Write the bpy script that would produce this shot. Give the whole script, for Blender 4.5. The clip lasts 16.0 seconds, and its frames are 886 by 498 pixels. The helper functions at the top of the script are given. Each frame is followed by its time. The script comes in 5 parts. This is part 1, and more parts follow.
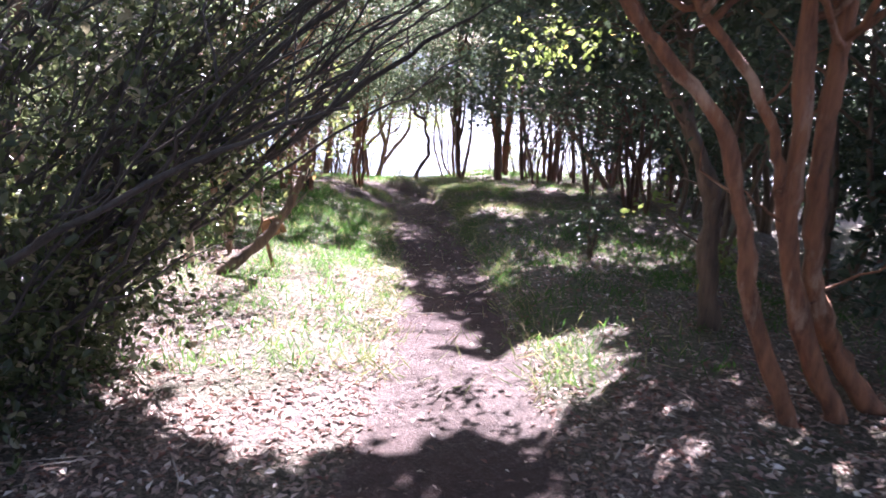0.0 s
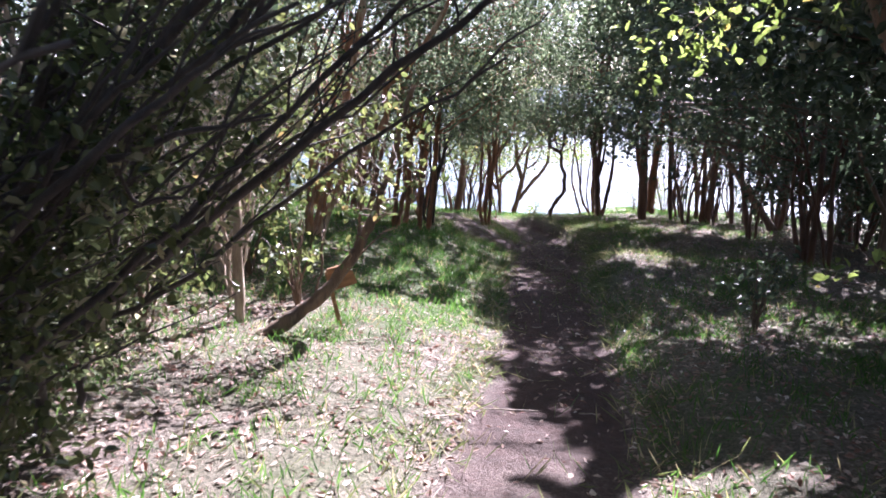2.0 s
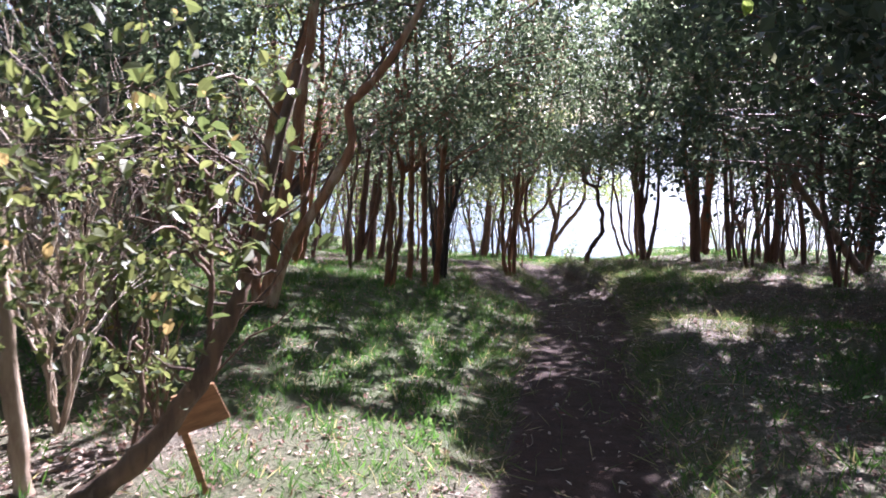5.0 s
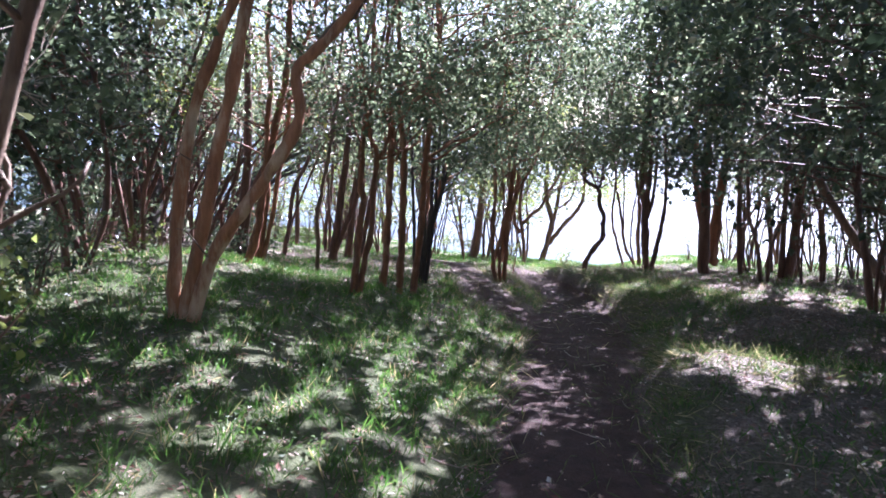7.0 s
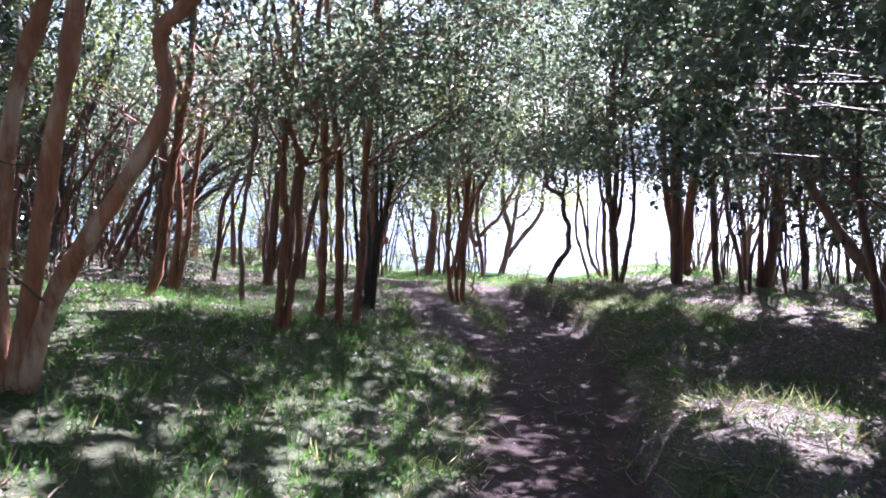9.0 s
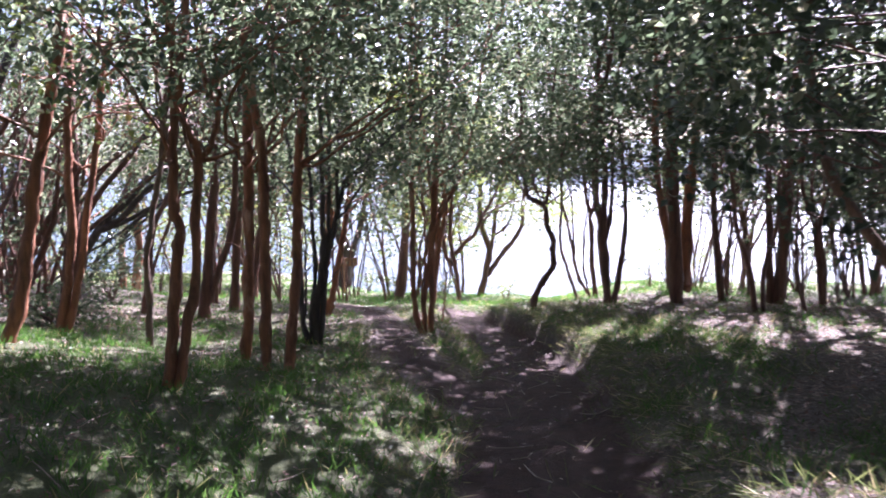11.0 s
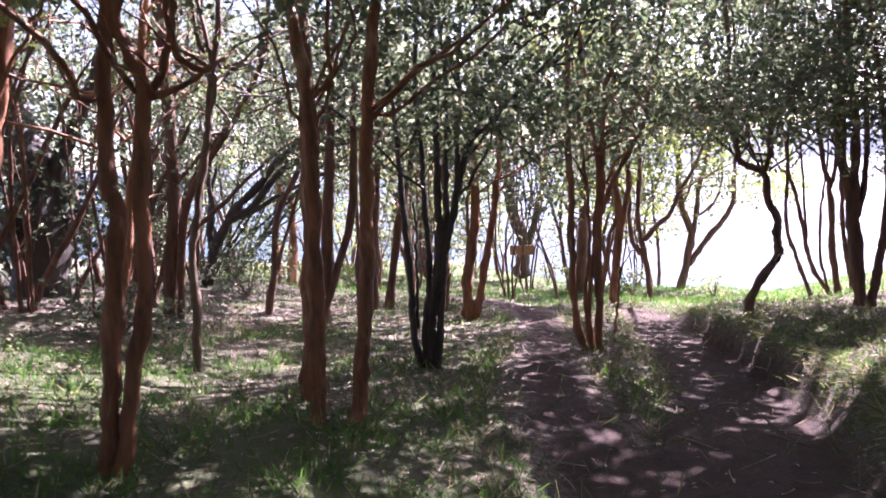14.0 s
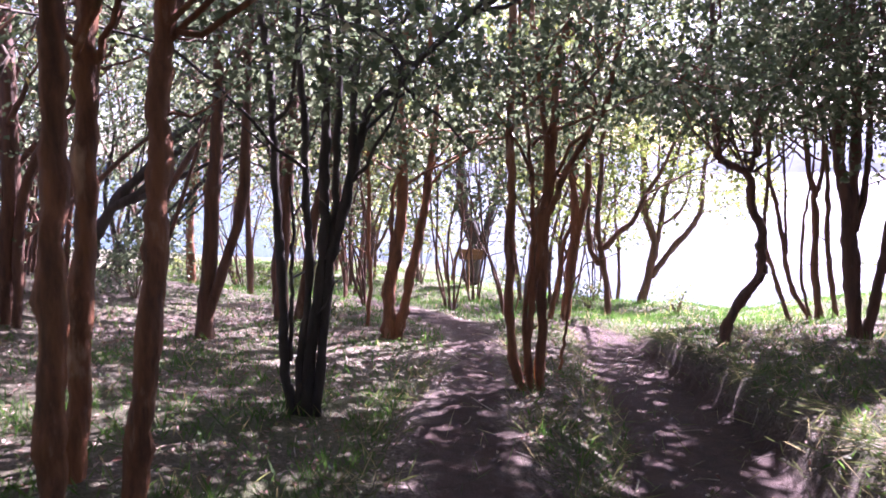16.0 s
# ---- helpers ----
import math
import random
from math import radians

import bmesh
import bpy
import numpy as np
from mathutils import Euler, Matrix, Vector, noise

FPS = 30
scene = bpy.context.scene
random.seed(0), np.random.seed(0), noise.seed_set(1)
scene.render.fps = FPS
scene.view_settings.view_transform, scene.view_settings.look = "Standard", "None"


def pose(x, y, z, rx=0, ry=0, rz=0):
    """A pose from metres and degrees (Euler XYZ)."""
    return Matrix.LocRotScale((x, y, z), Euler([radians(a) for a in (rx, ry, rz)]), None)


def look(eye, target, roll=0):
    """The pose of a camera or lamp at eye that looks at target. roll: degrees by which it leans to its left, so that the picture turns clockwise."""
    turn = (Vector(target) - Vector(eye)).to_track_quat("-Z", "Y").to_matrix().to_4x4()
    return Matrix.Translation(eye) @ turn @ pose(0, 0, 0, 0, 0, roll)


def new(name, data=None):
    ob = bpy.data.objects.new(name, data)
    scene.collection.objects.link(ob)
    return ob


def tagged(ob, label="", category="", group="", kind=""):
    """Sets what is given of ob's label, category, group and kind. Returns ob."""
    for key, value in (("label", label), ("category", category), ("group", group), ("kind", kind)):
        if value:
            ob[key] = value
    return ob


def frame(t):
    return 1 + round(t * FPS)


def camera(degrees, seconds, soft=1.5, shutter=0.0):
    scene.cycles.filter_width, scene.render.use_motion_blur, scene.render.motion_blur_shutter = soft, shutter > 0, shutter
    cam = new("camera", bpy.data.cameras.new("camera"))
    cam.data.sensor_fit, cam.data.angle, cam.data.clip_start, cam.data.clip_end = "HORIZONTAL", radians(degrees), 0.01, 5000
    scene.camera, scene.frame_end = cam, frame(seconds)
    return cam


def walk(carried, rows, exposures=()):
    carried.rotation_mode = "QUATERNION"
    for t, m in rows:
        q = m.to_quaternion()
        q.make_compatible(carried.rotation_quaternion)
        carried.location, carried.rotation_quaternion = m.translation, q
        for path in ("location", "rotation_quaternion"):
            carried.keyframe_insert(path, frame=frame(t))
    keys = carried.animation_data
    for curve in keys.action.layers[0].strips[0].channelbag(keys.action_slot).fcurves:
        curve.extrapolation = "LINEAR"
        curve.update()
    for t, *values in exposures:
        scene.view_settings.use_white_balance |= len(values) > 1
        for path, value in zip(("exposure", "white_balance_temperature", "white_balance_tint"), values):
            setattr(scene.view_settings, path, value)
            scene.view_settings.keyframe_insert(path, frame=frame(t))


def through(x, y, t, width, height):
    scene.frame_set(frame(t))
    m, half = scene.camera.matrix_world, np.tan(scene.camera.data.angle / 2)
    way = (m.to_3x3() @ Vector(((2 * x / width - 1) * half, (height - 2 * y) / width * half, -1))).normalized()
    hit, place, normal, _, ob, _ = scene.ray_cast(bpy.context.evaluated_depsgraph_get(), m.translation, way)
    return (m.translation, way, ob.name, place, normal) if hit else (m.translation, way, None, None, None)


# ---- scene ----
cam = camera(62.9, 16.0, soft=1.7, shutter=0.3)
PATH = [
    (0, (0.3, 0.603, 0.917), (0.226, 2.548, 0.455), 2.8),
    (0.5, (0.301, 1.006, 0.877), (0.121, 2.941, 0.403), 2.1),
    (1, (0.339, 1.396, 0.87), (0.102, 3.336, 0.443), -1.1),
    (1.5, (0.491, 1.943, 0.769), (0.082, 3.868, 0.41), 1.2),
    (2, (0.509, 2.399, 0.735), (0.037, 4.305, 0.353), 1.9),
    (2.5, (0.518, 2.879, 0.684), (0.072, 4.803, 0.368), -1.3),
    (3, (0.553, 3.357, 0.649), (0.035, 5.269, 0.375), -0.8),
    (3.5, (0.503, 3.814, 0.586), (-0.037, 5.717, 0.29), -0.1),
    (4, (0.476, 4.288, 0.582), (-0.055, 6.19, 0.264), -0.3),
    (4.5, (0.498, 4.741, 0.575), (-0.128, 6.618, 0.286), 1.2),
    (5, (0.375, 5.203, 0.532), (-0.215, 7.095, 0.262), -0.3),
    (5.2, (0.369, 5.372, 0.529), (-0.204, 7.266, 0.242), -0.3),
    (7.3, (0.001, 7.043, 0.366), (-0.575, 8.938, 0.086), 2.0),
    (7.5, (-0.073, 7.199, 0.333), (-0.636, 9.096, 0.046), 1.3),
    (8, (-0.226, 7.589, 0.31), (-0.683, 9.51, -0.007), -1.3),
    (8.5, (-0.233, 8.014, 0.279), (-0.686, 9.942, 0.004), -0.6),
    (8.6, (-0.247, 8.083, 0.273), (-0.731, 10.006, 0.009), -0.7),
    (8.7, (-0.245, 8.163, 0.282), (-0.721, 10.088, 0.022), 0.2),
    (10.8, (-0.447, 10.164, 0.064), (-0.822, 12.12, -0.118), -0.6),
    (11, (-0.429, 10.33, 0.041), (-0.842, 12.278, -0.145), -0.8),
    (11.5, (-0.475, 10.808, 0.031), (-1.195, 12.664, -0.158), -0.8),
    (12, (-0.588, 11.274, -0.006), (-1.386, 13.101, -0.173), -0.8),
    (12.5, (-0.548, 11.71, -0.049), (-1.375, 13.525, -0.193), -2.0),
    (13, (-0.52, 12.137, -0.086), (-1.397, 13.926, -0.265), -2.2),
    (13.5, (-0.619, 12.617, -0.134), (-1.516, 14.395, -0.312), -1.6),
    (14, (-0.667, 13.095, -0.197), (-1.595, 14.855, -0.405), -3.2),
    (14.5, (-0.776, 13.57, -0.217), (-1.721, 15.316, -0.461), -2.1),
    (15, (-0.918, 14.062, -0.243), (-1.757, 15.862, -0.482), -2.6),
    (15.5, (-0.975, 14.532, -0.294), (-1.804, 16.336, -0.538), -0.2),
    (16, (-1.046, 14.948, -0.371), (-1.882, 16.753, -0.581), -0.7),
]
walk(cam, [(t, look(eye, target, roll)) for t, eye, target, roll in PATH], [(0, 3.25, 5850, 37), (2.5, 2.65, 5750, 30), (5, 2.58, 5800, 30), (8, 3.05, 5400, 35), (11, 2.9, 5750, 38), (14, 3.0, 6050, 46), (16, 3.05, 5900, 52)])

# ---- world, sun ----
SUN_AZ, SUN_EL = 14.0, 42.0  # degrees clockwise from +y, and above the horizon
world = bpy.data.worlds.new("sky")
scene.world = world
world.use_nodes = True
wn = world.node_tree.nodes
sky = wn.new("ShaderNodeTexSky")
sky.sky_type, sky.sun_disc = "NISHITA", False
sky.sun_elevation, sky.sun_rotation = radians(SUN_EL), radians(SUN_AZ)
sky.air_density, sky.dust_density = 1.0, 1.6
wn["Background"].inputs[1].default_value = 0.05
world.node_tree.links.new(sky.outputs[0], wn["Background"].inputs[0])
sun = new("sun", bpy.data.lights.new("sun", "SUN"))
sun.data.energy, sun.data.angle, sun.data.color = 5.0, radians(0.53), (1.0, 0.96, 0.91)
a, e = radians(SUN_AZ), radians(SUN_EL)
sun.matrix_world = look((math.sin(a) * math.cos(e) * 50, math.cos(a) * math.cos(e) * 50, math.sin(e) * 50), (0, 0, 0))

# ---- materials ----
def mat(name):
    m = bpy.data.materials.new(name)
    m.use_nodes = True
    return m, m.node_tree.nodes, m.node_tree.links, m.node_tree.nodes["Principled BSDF"]


def mixer(n, l, fac, c1, c2):
    """A colour mix; each of fac, c1, c2 is a socket or a value."""
    x = n.new("ShaderNodeMix")
    x.data_type = "RGBA"
    for i, v in ((0, fac), (6, c1), (7, c2)):
        if isinstance(v, bpy.types.NodeSocket):
            l.new(v, x.inputs[i])
        elif i == 0:
            x.inputs[0].default_value = v
        else:
            x.inputs[i].default_value = (*v, 1)
    return x.outputs[2]


def noise_tex(n, l, coord, scale, detail=4.0, rough=0.6, stretch=None):
    if stretch:
        mp = n.new("ShaderNodeMapping")
        mp.inputs["Scale"].default_value = stretch
        l.new(coord, mp.inputs[0])
        coord = mp.outputs[0]
    x = n.new("ShaderNodeTexNoise")
    x.inputs["Scale"].default_value, x.inputs["Detail"].default_value, x.inputs["Roughness"].default_value = scale, detail, rough
    l.new(coord, x.inputs["Vector"])
    return x.outputs["Fac"]


def ramp(n, l, fac, lo, hi):
    x = n.new("ShaderNodeMapRange")
    x.inputs["From Min"].default_value, x.inputs["From Max"].default_value = lo, hi
    l.new(fac, x.inputs["Value"])
    return x.outputs["Result"]


def bump(n, l, height, strength, distance, into):
    b = n.new("ShaderNodeBump")
    b.inputs["Strength"].default_value, b.inputs["Distance"].default_value = strength, distance
    l.new(height, b.inputs["Height"])
    l.new(b.outputs[0], into.inputs["Normal"])


def bark_material(name, dark, main, pale, pale_from):
    m, n, l, p = mat(name)
    co = n.new("ShaderNodeTexCoord").outputs["Object"]
    streak = noise_tex(n, l, co, 14.0, 7, 0.7, (1, 1, 0.16))
    patch = noise_tex(n, l, co, 5.0, 6, 0.65, (1, 1, 0.3))
    fine = noise_tex(n, l, co, 60.0, 4, 0.7, (1, 1, 0.3))
    c = mixer(n, l, ramp(n, l, streak, 0.36, 0.6), dark, main)
    c = mixer(n, l, ramp(n, l, patch, pale_from, pale_from + 0.12), c, pale)
    c2 = mixer(n, l, ramp(n, l, fine, 0.3, 0.8), c, main)
    l.new(mixer(n, l, 0.35, c, c2), p.inputs["Base Color"])
    p.inputs["Roughness"].default_value = 0.62
    bump(n, l, streak, 0.9, 0.03, p)
    return m


BARK = {
    "red": bark_material("cinnamon_bark", (0.085, 0.036, 0.02), (0.32, 0.132, 0.06), (0.55, 0.37, 0.25), 0.55),
    # Cinnamon bark again, with the shade on backlit trunks put into the colour.
    "shade_red": bark_material("shaded_cinnamon_bark", (0.05, 0.027, 0.02), (0.165, 0.08, 0.05), (0.33, 0.22, 0.16), 0.6),
    "tan": bark_material("peeling_tan_bark", (0.2, 0.09, 0.045), (0.42, 0.2, 0.1), (0.58, 0.44, 0.3), 0.5),
    "brown": bark_material("brown_bark", (0.06, 0.04, 0.028), (0.17, 0.11, 0.07), (0.3, 0.24, 0.17), 0.6),
    "pale": bark_material("pale_bark", (0.17, 0.12, 0.085), (0.36, 0.29, 0.21), (0.55, 0.5, 0.42), 0.5),
    "black": bark_material("blackish_bark", (0.022, 0.019, 0.017), (0.06, 0.05, 0.042), (0.2, 0.18, 0.15), 0.66),
}


def leaf_material(name, dark, light, odd, odd_share=0.04, through=0.4, gloss=0.32):
    """Glossy leaves that let light through; each leaf (island) has its own tone."""
    m, n, l, p = mat(name)
    r = n.new("ShaderNodeNewGeometry").outputs["Random Per Island"]
    c = mixer(n, l, r, dark, light)
    c = mixer(n, l, ramp(n, l, r, 1 - odd_share - 0.002, 1 - odd_share), c, odd)
    l.new(c, p.inputs["Base Color"])
    p.inputs["Roughness"].default_value = gloss
    tr = n.new("ShaderNodeBsdfTranslucent")
    tc = n.new("ShaderNodeHueSaturation")
    tc.inputs["Saturation"].default_value, tc.inputs["Value"].default_value, tc.inputs["Hue"].default_value = 1.1, 2.3, 0.49
    l.new(c, tc.inputs["Color"])
    l.new(tc.outputs[0], tr.inputs["Color"])
    mx = n.new("ShaderNodeMixShader")
    mx.inputs[0].default_value = through
    l.new(p.outputs[0], mx.inputs[1])
    l.new(tr.outputs[0], mx.inputs[2])
    l.new(mx.outputs[0], n["Material Output"].inputs["Surface"])
    return m


LEAF = {
    "myrtle": leaf_material("myrtle_leaves", (0.042, 0.066, 0.036), (0.14, 0.172, 0.105), (0.27, 0.27, 0.18), 0.06, 0.5, 0.26),
    # Darker leaf copy for shaded places; their shade is put into the colour.
    "dark": leaf_material("shaded_leaves", (0.022, 0.036, 0.02), (0.072, 0.1, 0.06), (0.15, 0.16, 0.1), 0.04, 0.3, 0.4),
    "olive": leaf_material("olive_leaves", (0.045, 0.065, 0.024), (0.115, 0.13, 0.05), (0.2, 0.16, 0.07), 0.03, 0.4, 0.36),
    "glossy": leaf_material("glossy_thicket_leaves", (0.03, 0.044, 0.02), (0.105, 0.125, 0.06), (0.22, 0.21, 0.13), 0.08, 0.36, 0.24),
    # Lighter leaf copy; sun shining through the leaves is put into its colour.
    "bright": leaf_material("sunlit_leaves", (0.08, 0.12, 0.035), (0.16, 0.2, 0.065), (0.26, 0.22, 0.07), 0.06, 0.45, 0.4),
}
GRASS = leaf_material("grass_blades", (0.03, 0.082, 0.02), (0.085, 0.17, 0.042), (0.27, 0.25, 0.12), 0.07, 0.4, 0.68)
HERB = leaf_material("herb_leaves", (0.035, 0.075, 0.022), (0.1, 0.165, 0.05), (0.2, 0.2, 0.09), 0.05, 0.35, 0.5)
STRAW = leaf_material("bank_grass_blades", (0.06, 0.088, 0.034), (0.155, 0.175, 0.072), (0.32, 0.29, 0.16), 0.16, 0.32, 0.62)
LITTER = leaf_material("fallen_leaves", (0.17, 0.075, 0.05), (0.48, 0.39, 0.31), (0.6, 0.54, 0.46), 0.08, 0.1, 0.65)
TWIG = BARK["brown"]


def ground_material():
    m, n, l, p = mat("forest_floor")
    co = n.new("ShaderNodeTexCoord").outputs["Object"]
    at = n.new("ShaderNodeAttribute")
    at.attribute_name = "trodden_sunlit"
    gr = n.new("ShaderNodeAttribute")
    gr.attribute_name = "green"
    big = noise_tex(n, l, co, 0.9, 5)
    mid = noise_tex(n, l, co, 7.0, 6, 0.7)
    fine = noise_tex(n, l, co, 55.0, 5, 0.75)
    vor = n.new("ShaderNodeTexVoronoi")
    vor.inputs["Scale"].default_value = 26.0
    l.new(co, vor.inputs["Vector"])
    soil = mixer(n, l, ramp(n, l, mid, 0.3, 0.7), (0.034, 0.018, 0.014), (0.1, 0.054, 0.042))
    soil = mixer(n, l, ramp(n, l, fine, 0.55, 0.75), soil, (0.17, 0.102, 0.082))
    litter = mixer(n, l, vor.outputs["Color"], (0.16, 0.105, 0.082), (0.57, 0.48, 0.4))
    litter = mixer(n, l, ramp(n, l, fine, 0.35, 0.7), (0.05, 0.036, 0.028), litter)
    moss = mixer(n, l, ramp(n, l, fine, 0.3, 0.7), (0.048, 0.068, 0.027), (0.15, 0.175, 0.068))
    side = n.new("ShaderNodeMath")
    side.operation = "MULTIPLY"
    l.new(gr.outputs["Fac"], side.inputs[0])
    l.new(ramp(n, l, mid, 0.16, 0.36), side.inputs[1])
    off = mixer(n, l, side.outputs[0], litter, moss)
    l.new(mixer(n, l, at.outputs["Fac"], off, soil), p.inputs["Base Color"])
    p.inputs["Roughness"].default_value = 0.9
    h = n.new("ShaderNodeMath")
    h.operation = "ADD"
    l.new(mid, h.inputs[0])
    l.new(fine, h.inputs[1])
    bump(n, l, h.outputs[0], 0.9, 0.06, p)
    return m


def water_material():
    m, n, l, p = mat("lake_water")
    p.inputs["Base Color"].default_value = (0.02, 0.05, 0.07, 1)
    p.inputs["Roughness"].default_value = 0.22
    p.inputs["IOR"].default_value = 1.33
    co = n.new("ShaderNodeTexCoord").outputs["Object"]
    w = noise_tex(n, l, co, 1.6, 4, 0.6, (1, 0.5, 1))
    bump(n, l, w, 1.0, 0.35, p)
    return m


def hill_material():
    m, n, l, p = mat("hazed_far_hill")
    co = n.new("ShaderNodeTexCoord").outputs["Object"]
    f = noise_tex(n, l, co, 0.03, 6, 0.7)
    # The haze of distance is put into these blue-grey base colours.
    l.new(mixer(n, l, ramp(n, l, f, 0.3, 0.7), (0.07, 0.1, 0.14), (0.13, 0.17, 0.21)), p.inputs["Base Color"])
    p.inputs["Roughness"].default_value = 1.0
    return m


def wood_material():
    m, n, l, p = mat("weathered_sign_wood")
    co = n.new("ShaderNodeTexCoord").outputs["Object"]
    g = noise_tex(n, l, co, 30.0, 5, 0.6, (0.2, 1, 1))
    l.new(mixer(n, l, ramp(n, l, g, 0.3, 0.7), (0.15, 0.08, 0.038), (0.36, 0.19, 0.085)), p.inputs["Base Color"])
    p.inputs["Roughness"].default_value = 0.7
    bump(n, l, g, 0.4, 0.004, p)
    return m


WOOD = wood_material()

# ---- ground ----
YC = [-60, -6, 0.6, 5, 8, 11, 14, 17, 20.5, 24, 27, 30, 33, 36, 42, 60, 300]
ZC = [2.6, -0.1, -0.58, -0.93, -1.22, -1.5, -1.8, -2.0, -2.2, -2.45, -2.85, -3.3, -3.65, -4.3, -5.2, -8, -30]
LAKE = -4.42
TRAIL = [(0.3, -8, 0.5), (0.3, 1, 0.5), (0.29, 3.5, 0.5), (0.27, 5.1, 0.46), (0.19, 6.5, 0.45), (0.0, 8.9, 0.47), (-0.2, 10.5, 0.5), (-0.55, 13, 0.55),
         (-0.66, 15.2, 0.66), (-0.95, 17, 0.62), (-1.22, 19.2, 0.58), (-1.5, 20.5, 0.52), (-2.1, 22, 0.5), (-2.65, 23.4, 0.42), (-3.3, 25.2, 0.35), (-5.2, 26.8, 0.35), (-8, 28.4, 0.4)]
BRANCH = [(-1.6, 17.0, 0.5), (-2.3, 18.2, 0.5), (-2.95, 19.3, 0.42), (-3.35, 20.5, 0.34), (-4.1, 22.4, 0.32), (-4.8, 23.7, 0.38), (-6.3, 25.2, 0.42), (-9, 27.2, 0.5), (-14, 30, 0.6)]


def smooth(lo, hi, v):
    t = np.clip((v - lo) / (hi - lo), 0, 1)
    return t * t * (3 - 2 * t)


def fbm(x, y, seed, scale, waves=3):
    """Cheap rolling noise from a few sines."""
    r = np.random.RandomState(seed)
    out = np.zeros_like(x)
    amp = 1.0
    for k in range(5):
        for _ in range(waves):
            ang, ph = r.uniform(0, 6.28, 2)
            f = (2 ** k) / scale * r.uniform(0.8, 1.25)
            out += amp / math.sqrt(3 * waves) * np.sin((x * math.cos(ang) + y * math.sin(ang)) * f * 6.28 + ph)
        amp *= 0.55
    return out


def near_line(x, y, line):
    """Distance to a path's middle over its half width."""
    best = np.full(np.shape(x), 99.0)
    for (ax, ay, aw), (bx, by, bw) in zip(line, line[1:]):
        dx, dy = bx - ax, by - ay
        t = np.clip(((x - ax) * dx + (y - ay) * dy) / (dx * dx + dy * dy), 0, 1)
        best = np.minimum(best, np.hypot(x - ax - t * dx, y - ay - t * dy) / (aw + t * (bw - aw)))
    return best


def ground_z(x, y):
    x, y = np.asarray(x, float), np.asarray(y, float)
    k = 1 - 0.5 * smooth(5, 16, -x)
    yy = np.where(y > 30, 30 + (y - 30) * k, y)
    z = np.interp(yy, YC, ZC)
    d = x - np.interp(y, [p[1] for p in TRAIL[:14]], [p[0] for p in TRAIL[:14]])
    left = np.interp(y, [0, 5, 8, 12, 15, 17, 19, 24], [0.1, 0.05, 0.1, 0.5, 0.5, 0.25, 0.12, 0.0])
    right = np.interp(y, [0, 5, 9, 11.8, 13.3, 14.4, 15.7, 17.6, 19.5, 21, 25, 27, 30, 33, 36], [0.15, 0.2, 0.15, 0.2, 0.44, 0.26, 0.12, 0.38, 0.3, 0.25, 0.2, 0.4, 0.55, 0.5, 0.3])
    reach = np.interp(y, [0, 16, 20, 24], [1.25, 1.25, 2.2, 3.6])
    z = z + np.interp(y, [11, 14, 18, 21], [0, 0.2, 0.22, 0]) * smooth(3.4, 5.0, -d) + np.interp(y, [16, 20, 24, 27], [0, 0.4, 0.4, 0]) * smooth(6.0, 9.0, -d)
    half = np.interp(y, [p[1] for p in TRAIL[:14]], [p[2] for p in TRAIL[:14]]) * (1 + 0.05 * fbm(x * 0.3, y, 17, 1.6))
    cut = smooth(10.5, 12.5, y) * (1 - smooth(25, 27, y))
    rise = (1 - cut) * smooth(0.5, reach, d) + cut * (0.55 * smooth(0.95, 1.45, d / half) + 0.45 * smooth(0.5, reach, d))
    z = z + np.where(d < 0, left * smooth(0.5, 4, -d), right * rise)
    wear = np.minimum(near_line(x, y, TRAIL), near_line(x, y, BRANCH) + 0.15)
    z = z - np.interp(y, [8, 14, 18, 20, 24, 27], [0.05, 0.07, 0.12, 0.22, 0.2, 0.05]) * (1 - smooth(0.75, np.where(d < 0, 2.4, 1.25), near_line(x, y, TRAIL)))
    z = z + 0.11 * fbm(x, y, 5, 5.0) * smooth(25, 30, y) * (1 - smooth(60, 80, y))
    return z + 0.035 * fbm(x, y, 3, 2.6) * smooth(0.9, 1.6, wear) + 0.008 * fbm(x, y, 4, 0.5)


